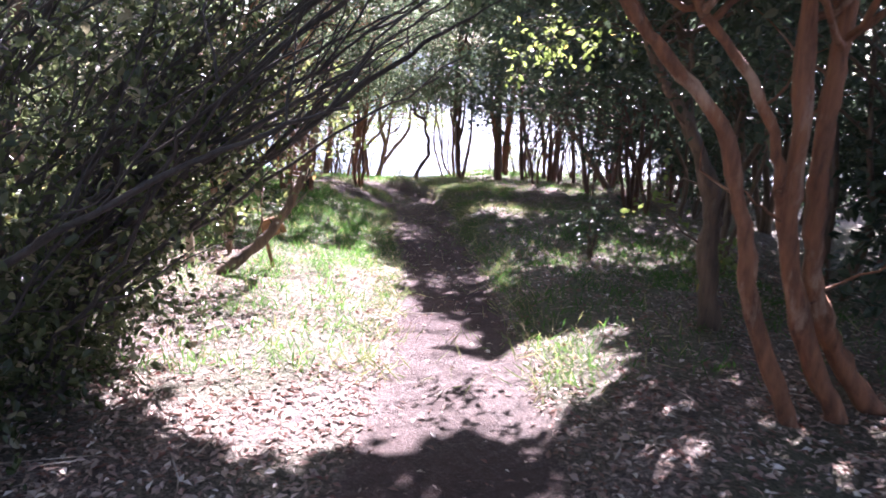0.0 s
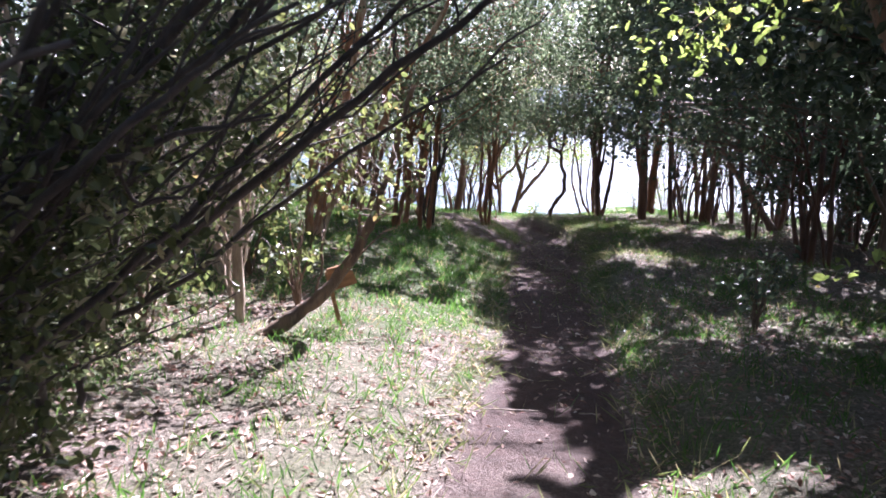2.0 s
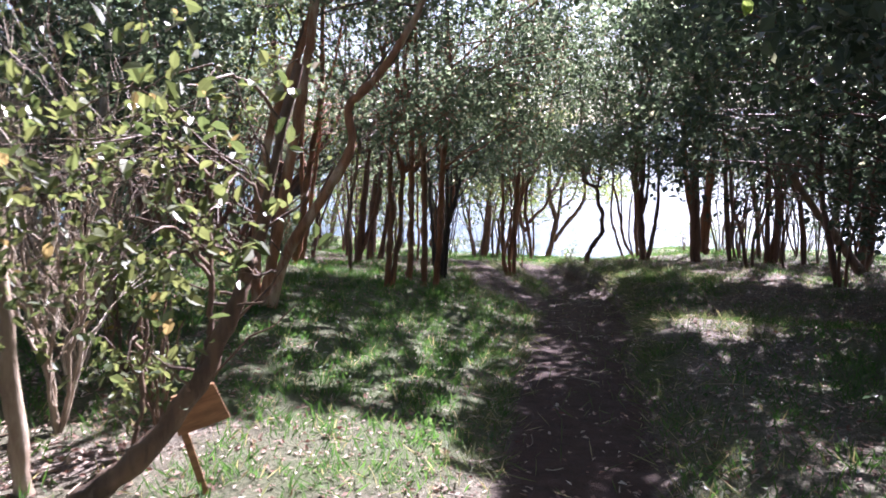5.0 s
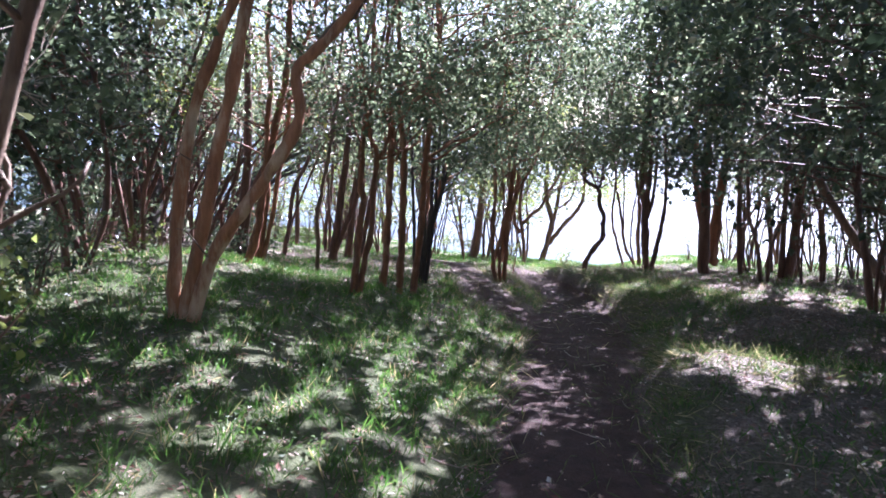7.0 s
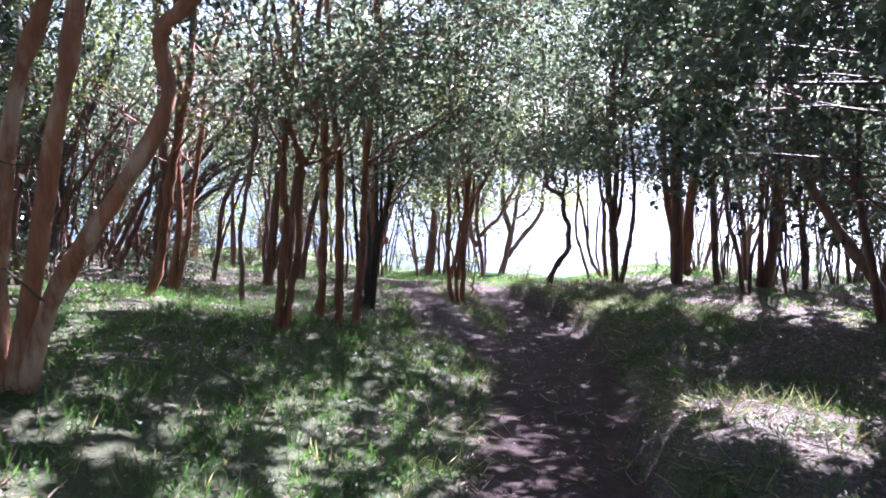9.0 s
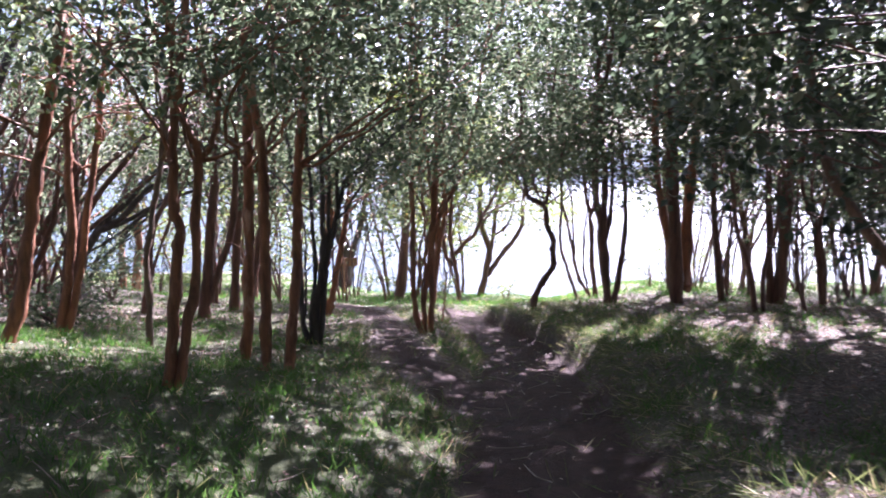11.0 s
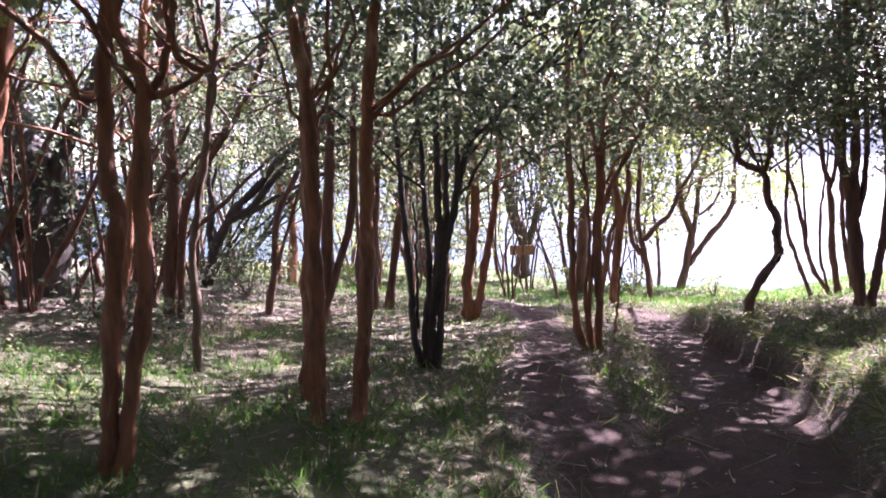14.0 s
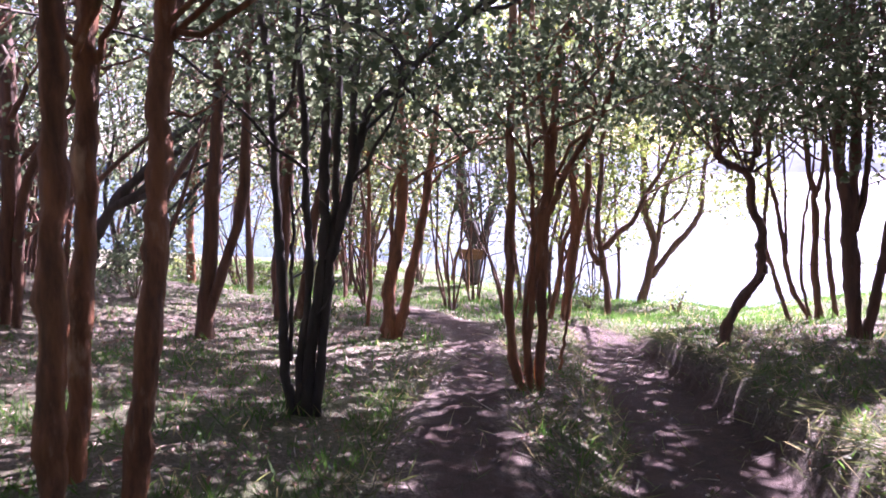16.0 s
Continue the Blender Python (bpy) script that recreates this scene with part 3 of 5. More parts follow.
tree("brown", [
    [(-2.33, 7.52, -1.22, 0.076), (-2.25, 7.56, -1.15, 0.069), (-2.06, 7.64, -1, 0.063), (-1.83, 7.75, -0.81, 0.057), (-1.67, 7.84, -0.58, 0.05), (-1.53, 7.92, -0.32, 0.044), (-1.44, 7.99, -0.09, 0.038), (-1.42, 8.01, 0.03, 0.031), (-1.38, 8.05, 0.19, 0.025)],
    [(-1.6, 7.88, -0.45, 0.019), (-1.57, 7.91, -0.33, 0.018), (-1.57, 7.92, -0.25, 0.016), (-1.58, 7.96, 0.02, 0.015), (-1.59, 8.02, 0.41, 0.014), (-1.59, 8.06, 0.68, 0.013)],
    [(-1.43, 8, -0.04, 0.019), (-1.39, 8.03, 0.08, 0.016), (-1.35, 8.06, 0.19, 0.013), (-1.33, 8.09, 0.31, 0.009)],
    [(-1.88, 7.73, -0.85, 0.013), (-1.87, 7.75, -0.72, 0.012), (-1.84, 7.78, -0.57, 0.011), (-1.84, 7.82, -0.34, 0.01), (-1.84, 7.85, -0.16, 0.009)],
    [(-1.42, 8.01, -0.04, 0.013), (-1.36, 8.02, -0.02, 0.009), (-1.3, 8.05, 0, 0.006)],
], low=1.3, top=1.8, spread=0.42, count=600, size=0.06, kind="olive", clumps=14, limb=0.007, airy=True, push=(-0.6, -0.35), sprays=[(-1.05, 7.25, 0.35, 0.22, 82), (-1.35, 7.2, 0.2, 0.25, 104), (-1.2, 7.35, 0.75, 0.26, 93), (-1.6, 7.3, 0.55, 0.28, 104), (-1.55, 7.5, 0.05, 0.2, 66), (-1.75, 7.6, -0.35, 0.16, 49)])  # leaner
tree("pale", [
    [(-2.61, 7.8, -1.2, 0.052), (-2.61, 7.8, -0.56, 0.045), (-2.61, 7.79, 0.41, 0.039), (-2.62, 7.79, 1.25, 0.033), (-2.61, 7.79, 1.66, 0.028)],
], low=1.5, top=4.5, spread=0.8, count=700, size=0.05, kind="olive", clumps=12, limb=0.008, airy=True, sprays=[(-2.05, 7.2, 0.05, 0.26, 104), (-2.35, 7.1, 0.3, 0.28, 110), (-1.95, 7.3, 0.5, 0.26, 99), (-2.6, 7.2, -0.05, 0.26, 104), (-2.9, 7.3, 0.55, 0.3, 110), (-2.25, 7.3, 0.95, 0.28, 104)])  # sapling
tree("tan", [
    [(-3.87, 11.97, -1.18, 0.066), (-3.82, 11.98, -0.29, 0.059), (-3.65, 12.02, 0.69, 0.052), (-3.45, 12.07, 1.24, 0.046)],
    [(-3.78, 11.97, -1.19, 0.07), (-3.58, 12.02, -0.29, 0.064), (-3.38, 12.06, 0.68, 0.058), (-3.27, 12.09, 1.24, 0.053)],
    [(-3.7, 11.96, -1.2, 0.065), (-3.45, 12.02, -0.49, 0.061), (-3.06, 12.12, 0.1, 0.057), (-2.79, 12.18, 0.59, 0.053), (-2.81, 12.18, 0.97, 0.049), (-2.57, 12.23, 1.22, 0.045)],
], low=2.9, spread=1.6, count=10000)  # trio
tree("red", [
    [(-5.45, 15.59, -1.42, 0.073), (-5.33, 15.69, -0.89, 0.068), (-5.29, 15.75, -0.47, 0.064), (-5.24, 15.82, 0.04, 0.059), (-5.15, 15.91, 0.65, 0.055), (-5.07, 16, 1.21, 0.05), (-5.05, 16.04, 1.58, 0.045)],
], low=2.0, count=9000, kind="bright")  # left one
tree("red", [
    [(-6.26, 17.23, -1.58, 0.059), (-6.19, 17.32, -0.98, 0.056), (-6.17, 17.38, -0.37, 0.053), (-6.19, 17.43, 0.24, 0.049), (-6.2, 17.48, 0.84, 0.046), (-6.19, 17.54, 1.45, 0.043), (-6.26, 17.57, 2.06, 0.039)],
    [(-6.19, 17.26, -1.58, 0.049), (-6.12, 17.33, -1.17, 0.046), (-6.06, 17.4, -0.68, 0.044), (-5.99, 17.49, -0.07, 0.041), (-5.92, 17.58, 0.54, 0.038), (-5.9, 17.63, 1.02, 0.035), (-5.83, 17.71, 1.57, 0.032), (-5.7, 17.81, 2.05, 0.03)],
], count=7500, kind="bright")  # left two
tree("red", [
    [(-3.66, 15.24, -1.63, 0.05), (-3.63, 15.31, -1.02, 0.048), (-3.62, 15.35, -0.64, 0.046), (-3.58, 15.4, -0.33, 0.044), (-3.63, 15.39, -0.13, 0.042), (-3.64, 15.43, 0.33, 0.04), (-3.6, 15.49, 0.8, 0.038), (-3.57, 15.54, 1.18, 0.036), (-3.56, 15.57, 1.46, 0.033)],
    [(-3.59, 15.27, -1.6, 0.044), (-3.54, 15.34, -1.1, 0.042), (-3.48, 15.41, -0.64, 0.04), (-3.47, 15.47, -0.06, 0.038), (-3.46, 15.5, 0.25, 0.036), (-3.51, 15.49, 0.41, 0.033), (-3.59, 15.48, 0.64, 0.031), (-3.61, 15.5, 0.88, 0.029)],
    [(-3.47, 15.5, 0.21, 0.025), (-3.35, 15.56, 0.39, 0.023), (-3.33, 15.59, 0.64, 0.022), (-3.4, 15.58, 0.78, 0.02), (-3.46, 15.58, 1.07, 0.018), (-3.48, 15.59, 1.3, 0.017)],
    [(-3.41, 15.57, 0.8, 0.021), (-3.26, 15.66, 1.01, 0.017), (-3.12, 15.74, 1.22, 0.013)],
    [(-3.44, 15.51, 0.23, 0.021), (-3.28, 15.58, 0.27, 0.015), (-3.11, 15.67, 0.38, 0.008)],
], low=2.3, count=9000, kind="myrtle", airy=True)  # left three
tree("red", [
    [(-3.56, 16.71, -1.82, 0.063), (-3.56, 16.74, -1.6, 0.061), (-3.56, 16.78, -1.21, 0.059), (-3.58, 16.82, -0.77, 0.057), (-3.59, 16.87, -0.34, 0.055), (-3.6, 16.91, 0.05, 0.053), (-3.62, 16.93, 0.31, 0.052)],
    [(-4, 17.14, -1.99, 0.065), (-3.99, 17.16, -1.83, 0.063), (-3.98, 17.22, -1.39, 0.061), (-3.99, 17.28, -0.86, 0.06), (-3.99, 17.34, -0.34, 0.058), (-4, 17.39, 0.14, 0.056), (-4.01, 17.42, 0.45, 0.054)],
], low=2.6, count=9000, push=(0.5, 0))  # big four
tree("red", [
    [(-3.46, 16.99, -1.87, 0.061), (-3.44, 17.02, -1.7, 0.059), (-3.41, 17.08, -1.28, 0.057), (-3.39, 17.13, -0.9, 0.055), (-3.39, 17.17, -0.58, 0.053), (-3.38, 17.21, -0.27, 0.052), (-3.4, 17.24, 0.01, 0.05), (-3.38, 17.29, 0.36, 0.048)],
], low=2.6, count=9000, push=(0.7, 0.2))  # big five
tree("brown", [
    [(-5.16, 17.23, -1.85, 0.041), (-5.19, 17.29, -1.31, 0.039), (-5.22, 17.36, -0.72, 0.037), (-5.19, 17.43, -0.34, 0.034), (-5.14, 17.53, 0.21, 0.032), (-5.1, 17.62, 0.71, 0.03), (-5.06, 17.69, 1.05, 0.028)],
    [(-5.14, 17.53, 0.21, 0.023), (-5.08, 17.61, 0.59, 0.021), (-5.13, 17.63, 0.88, 0.018)],
], count=7500)  # slender
tree("black", [
    [(-4.01, 18.9, -2.08, 0.04), (-4.08, 18.91, -1.73, 0.038), (-4.12, 18.94, -1.34, 0.035), (-4.15, 18.97, -0.92, 0.034), (-4.19, 19.02, -0.34, 0.031), (-4.24, 19.05, 0.13, 0.029), (-4.29, 19.08, 0.59, 0.028), (-4.32, 19.1, 0.83, 0.025)],
    [(-3.95, 18.93, -2.09, 0.054), (-3.93, 19, -1.58, 0.051), (-3.89, 19.07, -1.11, 0.046), (-3.88, 19.12, -0.73, 0.043), (-3.88, 19.16, -0.34, 0.04), (-3.9, 19.22, 0.24, 0.036), (-3.92, 19.28, 0.82, 0.033)],
    [(-3.99, 18.92, -2.04, 0.036), (-3.99, 18.96, -1.65, 0.034), (-3.97, 19, -1.34, 0.033), (-3.97, 19.06, -0.92, 0.031), (-3.99, 19.09, -0.53, 0.03), (-4.02, 19.12, -0.14, 0.028), (-4.05, 19.15, 0.24, 0.027), (-4.08, 19.21, 0.82, 0.025)],
    [(-3.89, 18.96, -2.06, 0.04), (-3.85, 19.04, -1.5, 0.037), (-3.84, 19.1, -1.04, 0.034), (-3.82, 19.16, -0.65, 0.031), (-3.81, 19.22, -0.15, 0.028), (-3.82, 19.28, 0.43, 0.025), (-3.83, 19.32, 0.82, 0.022)],
    [(-3.84, 19.11, -0.96, 0.043), (-3.78, 19.16, -0.73, 0.04), (-3.72, 19.22, -0.46, 0.037), (-3.68, 19.28, -0.13, 0.034), (-3.6, 19.34, 0.1, 0.031), (-3.43, 19.44, 0.23, 0.028), (-3.33, 19.5, 0.39, 0.024), (-3.16, 19.6, 0.56, 0.022), (-2.95, 19.72, 0.77, 0.018)],
    [(-3.77, 19.18, -0.67, 0.033), (-3.72, 19.24, -0.3, 0.031), (-3.71, 19.29, 0.12, 0.028), (-3.71, 19.34, 0.47, 0.027), (-3.71, 19.38, 0.82, 0.025)],
    [(-4.06, 18.93, -1.65, 0.018), (-4.06, 18.96, -1.34, 0.016), (-4.06, 19, -1.03, 0.015), (-4.08, 19.03, -0.72, 0.013), (-4.1, 19.05, -0.45, 0.011)],
    [(-3.42, 19.44, 0.23, 0.015), (-3.47, 19.44, 0.43, 0.013), (-3.55, 19.43, 0.58, 0.012), (-3.61, 19.42, 0.78, 0.011)],
    [(-3.41, 19.45, 0.23, 0.015), (-3.3, 19.48, 0.1, 0.012), (-3.14, 19.55, -0.02, 0.009), (-2.99, 19.59, -0.22, 0.007)],
])  # black
tree("red", [
    [(-2.93, 20.59, -2.26, 0.046), (-3.03, 20.6, -1.86, 0.044), (-3.07, 20.62, -1.48, 0.043), (-3.08, 20.67, -1.01, 0.042), (-3.08, 20.73, -0.49, 0.04), (-3.12, 20.79, 0.12, 0.039), (-3.12, 20.84, 0.59, 0.037), (-3.12, 20.89, 1.06, 0.036)],
    [(-2.81, 20.65, -2.28, 0.048), (-2.81, 20.7, -1.86, 0.046), (-2.82, 20.76, -1.3, 0.045), (-2.82, 20.81, -0.87, 0.043), (-2.79, 20.87, -0.5, 0.041), (-2.78, 20.92, -0.12, 0.039), (-2.77, 20.96, 0.21, 0.037), (-2.75, 21.01, 0.59, 0.035), (-2.7, 21.07, 0.87, 0.033), (-2.68, 21.1, 1.06, 0.031)],
    [(-2.88, 20.62, -2.26, 0.033), (-2.91, 20.66, -1.77, 0.032), (-2.89, 20.72, -1.39, 0.031), (-2.85, 20.79, -0.92, 0.031), (-2.82, 20.85, -0.5, 0.03), (-2.82, 20.88, -0.21, 0.029), (-2.86, 20.9, 0.07, 0.028), (-2.89, 20.92, 0.4, 0.027), (-2.95, 20.94, 0.78, 0.026), (-2.99, 20.96, 1.06, 0.026)],
    [(-2.81, 20.82, -0.78, 0.036), (-2.74, 20.88, -0.57, 0.033), (-2.67, 20.94, -0.38, 0.031), (-2.52, 21.04, -0.08, 0.028), (-2.38, 21.14, 0.21, 0.026), (-2.3, 21.23, 0.68, 0.023), (-2.25, 21.29, 0.96, 0.02)],
    [(-2.92, 20.62, -2.05, 0.023), (-2.94, 20.68, -1.53, 0.022), (-2.91, 20.73, -1.2, 0.021), (-2.91, 20.77, -0.83, 0.02), (-2.92, 20.8, -0.49, 0.019), (-2.97, 20.83, -0.12, 0.017), (-3.01, 20.85, 0.21, 0.016), (-3.03, 20.88, 0.54, 0.015)],
    [(-2.66, 20.75, -2.01, 0.015), (-2.63, 20.8, -1.73, 0.014), (-2.62, 20.83, -1.51, 0.012), (-2.61, 20.86, -1.3, 0.01)],
], low=2.3, spread=1.9, count=14000, push=(0.9, -0.5))  # mid
tree("red", [
    [(-3.79, 25.06, -2.46, 0.079), (-3.74, 25.17, -1.73, 0.074), (-3.7, 25.26, -1.16, 0.069), (-3.75, 25.3, -0.59, 0.064), (-3.8, 25.33, -0.18, 0.059), (-3.78, 25.41, 0.47, 0.054), (-3.77, 25.51, 1.28, 0.049), (-3.72, 25.61, 1.93, 0.044)],
    [(-3.71, 25.21, -1.57, 0.062), (-3.63, 25.3, -1.04, 0.057), (-3.56, 25.39, -0.59, 0.053), (-3.57, 25.46, 0.06, 0.048), (-3.49, 25.57, 0.63, 0.044), (-3.47, 25.65, 1.28, 0.04), (-3.53, 25.7, 1.93, 0.035)],
    [(-3.99, 24.98, -2.46, 0.044), (-3.9, 25.08, -1.89, 0.04), (-3.84, 25.16, -1.4, 0.035), (-3.76, 25.23, -1.15, 0.031), (-3.73, 25.29, -0.76, 0.026)],
], spread=2.0, count=11000, clumps=24, size=0.075)  # mid back
tree("shade_red", [
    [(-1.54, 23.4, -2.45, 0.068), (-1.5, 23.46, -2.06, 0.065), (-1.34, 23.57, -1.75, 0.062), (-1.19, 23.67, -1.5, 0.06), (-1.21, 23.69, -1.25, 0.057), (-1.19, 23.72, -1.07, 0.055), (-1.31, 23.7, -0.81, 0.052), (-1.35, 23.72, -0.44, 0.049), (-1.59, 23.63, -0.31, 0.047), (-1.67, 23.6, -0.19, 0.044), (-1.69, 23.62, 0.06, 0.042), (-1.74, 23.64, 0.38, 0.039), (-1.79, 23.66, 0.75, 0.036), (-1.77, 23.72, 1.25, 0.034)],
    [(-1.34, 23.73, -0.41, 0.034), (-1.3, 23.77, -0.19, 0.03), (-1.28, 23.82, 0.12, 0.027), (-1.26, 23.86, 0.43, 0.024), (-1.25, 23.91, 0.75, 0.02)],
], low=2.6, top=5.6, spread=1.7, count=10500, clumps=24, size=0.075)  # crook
tree("shade_red", [
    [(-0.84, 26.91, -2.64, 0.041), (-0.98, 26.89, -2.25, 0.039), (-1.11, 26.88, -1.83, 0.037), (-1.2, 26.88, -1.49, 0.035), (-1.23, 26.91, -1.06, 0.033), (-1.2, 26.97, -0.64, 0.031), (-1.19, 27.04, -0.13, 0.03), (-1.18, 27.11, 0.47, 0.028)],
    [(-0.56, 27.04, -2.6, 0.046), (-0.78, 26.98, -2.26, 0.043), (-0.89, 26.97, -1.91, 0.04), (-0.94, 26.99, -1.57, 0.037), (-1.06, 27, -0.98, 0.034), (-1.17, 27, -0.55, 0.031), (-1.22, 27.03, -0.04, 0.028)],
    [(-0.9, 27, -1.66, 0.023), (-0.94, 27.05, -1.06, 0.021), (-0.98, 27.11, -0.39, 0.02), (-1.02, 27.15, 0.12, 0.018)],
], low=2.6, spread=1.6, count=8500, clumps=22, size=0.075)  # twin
tree("shade_red", [
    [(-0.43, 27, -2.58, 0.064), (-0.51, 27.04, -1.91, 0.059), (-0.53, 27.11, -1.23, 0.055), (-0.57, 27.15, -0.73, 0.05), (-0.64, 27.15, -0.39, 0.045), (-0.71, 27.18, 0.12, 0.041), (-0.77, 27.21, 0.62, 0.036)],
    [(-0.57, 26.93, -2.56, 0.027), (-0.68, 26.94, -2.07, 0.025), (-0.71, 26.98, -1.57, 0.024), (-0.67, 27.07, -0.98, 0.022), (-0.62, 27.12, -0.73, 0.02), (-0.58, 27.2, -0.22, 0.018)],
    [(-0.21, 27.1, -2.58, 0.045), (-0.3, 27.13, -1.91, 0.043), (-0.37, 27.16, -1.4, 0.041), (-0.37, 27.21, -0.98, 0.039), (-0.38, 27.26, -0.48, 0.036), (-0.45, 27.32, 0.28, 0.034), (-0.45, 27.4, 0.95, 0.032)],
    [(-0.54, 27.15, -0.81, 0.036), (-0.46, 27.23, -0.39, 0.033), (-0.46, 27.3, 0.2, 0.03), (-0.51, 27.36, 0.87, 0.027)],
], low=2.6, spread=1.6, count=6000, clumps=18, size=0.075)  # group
tree("shade_red", [
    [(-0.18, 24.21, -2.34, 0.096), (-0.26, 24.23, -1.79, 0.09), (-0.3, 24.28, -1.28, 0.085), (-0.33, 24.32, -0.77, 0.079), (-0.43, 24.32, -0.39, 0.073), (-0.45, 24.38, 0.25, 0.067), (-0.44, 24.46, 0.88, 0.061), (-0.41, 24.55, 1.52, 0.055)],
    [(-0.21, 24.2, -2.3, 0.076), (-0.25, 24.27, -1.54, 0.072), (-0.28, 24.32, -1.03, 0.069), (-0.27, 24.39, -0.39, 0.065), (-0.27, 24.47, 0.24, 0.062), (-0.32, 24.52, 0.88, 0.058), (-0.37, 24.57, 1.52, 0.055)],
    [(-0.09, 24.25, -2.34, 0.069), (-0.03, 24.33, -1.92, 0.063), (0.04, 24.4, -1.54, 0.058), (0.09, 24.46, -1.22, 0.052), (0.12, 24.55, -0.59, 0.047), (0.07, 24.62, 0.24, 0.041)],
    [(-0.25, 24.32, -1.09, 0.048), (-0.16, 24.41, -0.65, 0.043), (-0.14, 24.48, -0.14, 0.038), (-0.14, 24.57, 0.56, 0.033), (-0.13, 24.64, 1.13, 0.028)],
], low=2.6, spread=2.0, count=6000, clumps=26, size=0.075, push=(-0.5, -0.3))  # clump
tree("shade_red", [
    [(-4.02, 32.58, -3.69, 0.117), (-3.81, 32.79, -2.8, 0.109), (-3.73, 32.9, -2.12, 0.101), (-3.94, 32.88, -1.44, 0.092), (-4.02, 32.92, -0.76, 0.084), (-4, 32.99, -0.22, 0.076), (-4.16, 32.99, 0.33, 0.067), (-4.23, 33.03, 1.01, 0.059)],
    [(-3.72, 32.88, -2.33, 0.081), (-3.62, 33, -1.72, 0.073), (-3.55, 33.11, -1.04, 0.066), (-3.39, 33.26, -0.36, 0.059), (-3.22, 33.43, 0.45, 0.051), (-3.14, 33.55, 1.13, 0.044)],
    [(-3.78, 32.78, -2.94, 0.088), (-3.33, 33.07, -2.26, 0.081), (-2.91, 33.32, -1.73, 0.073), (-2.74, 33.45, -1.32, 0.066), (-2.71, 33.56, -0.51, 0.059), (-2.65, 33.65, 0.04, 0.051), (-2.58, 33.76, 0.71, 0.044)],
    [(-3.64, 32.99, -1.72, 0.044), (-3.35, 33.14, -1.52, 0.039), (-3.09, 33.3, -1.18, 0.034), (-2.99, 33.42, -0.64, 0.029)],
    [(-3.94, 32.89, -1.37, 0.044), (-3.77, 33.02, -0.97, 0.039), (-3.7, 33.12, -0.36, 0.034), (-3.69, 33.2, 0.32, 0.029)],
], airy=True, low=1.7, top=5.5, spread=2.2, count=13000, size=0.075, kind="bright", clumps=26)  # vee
tree("shade_red", [
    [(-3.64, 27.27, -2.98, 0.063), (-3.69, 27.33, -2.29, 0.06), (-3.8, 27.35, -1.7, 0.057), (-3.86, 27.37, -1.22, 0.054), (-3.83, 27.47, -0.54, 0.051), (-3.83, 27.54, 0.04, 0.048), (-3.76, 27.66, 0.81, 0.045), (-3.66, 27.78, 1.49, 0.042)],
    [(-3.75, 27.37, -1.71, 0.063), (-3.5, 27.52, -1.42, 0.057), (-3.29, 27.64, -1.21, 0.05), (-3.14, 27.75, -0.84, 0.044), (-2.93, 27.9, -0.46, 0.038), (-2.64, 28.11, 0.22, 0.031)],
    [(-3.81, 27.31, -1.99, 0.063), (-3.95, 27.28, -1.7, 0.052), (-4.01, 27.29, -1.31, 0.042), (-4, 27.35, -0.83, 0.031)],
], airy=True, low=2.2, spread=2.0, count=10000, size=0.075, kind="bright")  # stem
tree("shade_red", [
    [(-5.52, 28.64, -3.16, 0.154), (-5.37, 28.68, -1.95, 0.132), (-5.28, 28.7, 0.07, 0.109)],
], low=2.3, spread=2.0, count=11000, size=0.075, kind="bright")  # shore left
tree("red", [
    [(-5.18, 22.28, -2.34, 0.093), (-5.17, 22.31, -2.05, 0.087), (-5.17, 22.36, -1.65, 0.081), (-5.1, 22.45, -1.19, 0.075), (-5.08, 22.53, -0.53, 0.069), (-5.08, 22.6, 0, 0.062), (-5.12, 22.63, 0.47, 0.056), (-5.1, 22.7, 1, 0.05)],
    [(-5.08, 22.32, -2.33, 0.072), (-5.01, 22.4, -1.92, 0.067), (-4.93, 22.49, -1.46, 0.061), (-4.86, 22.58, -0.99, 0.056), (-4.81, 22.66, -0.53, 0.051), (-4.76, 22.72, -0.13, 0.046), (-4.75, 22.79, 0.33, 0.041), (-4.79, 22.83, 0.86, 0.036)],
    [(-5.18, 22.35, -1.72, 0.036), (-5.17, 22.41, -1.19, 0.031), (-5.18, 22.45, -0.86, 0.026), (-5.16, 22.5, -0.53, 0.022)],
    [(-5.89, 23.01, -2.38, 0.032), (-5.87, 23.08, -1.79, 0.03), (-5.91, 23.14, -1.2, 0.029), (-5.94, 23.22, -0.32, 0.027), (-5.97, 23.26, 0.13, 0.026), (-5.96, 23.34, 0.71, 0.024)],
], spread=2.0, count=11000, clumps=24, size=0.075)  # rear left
tree("shade_red", [
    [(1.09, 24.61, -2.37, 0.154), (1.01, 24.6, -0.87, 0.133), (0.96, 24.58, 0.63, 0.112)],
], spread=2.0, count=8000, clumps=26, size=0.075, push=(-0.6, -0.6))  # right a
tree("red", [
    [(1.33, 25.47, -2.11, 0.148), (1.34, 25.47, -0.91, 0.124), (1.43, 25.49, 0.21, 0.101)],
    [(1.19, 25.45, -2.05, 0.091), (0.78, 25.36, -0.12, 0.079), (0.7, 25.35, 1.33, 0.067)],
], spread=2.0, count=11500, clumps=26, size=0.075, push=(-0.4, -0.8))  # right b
tree("shade_red", [
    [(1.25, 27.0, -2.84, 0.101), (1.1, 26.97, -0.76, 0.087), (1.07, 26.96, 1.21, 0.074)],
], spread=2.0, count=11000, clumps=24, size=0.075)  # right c
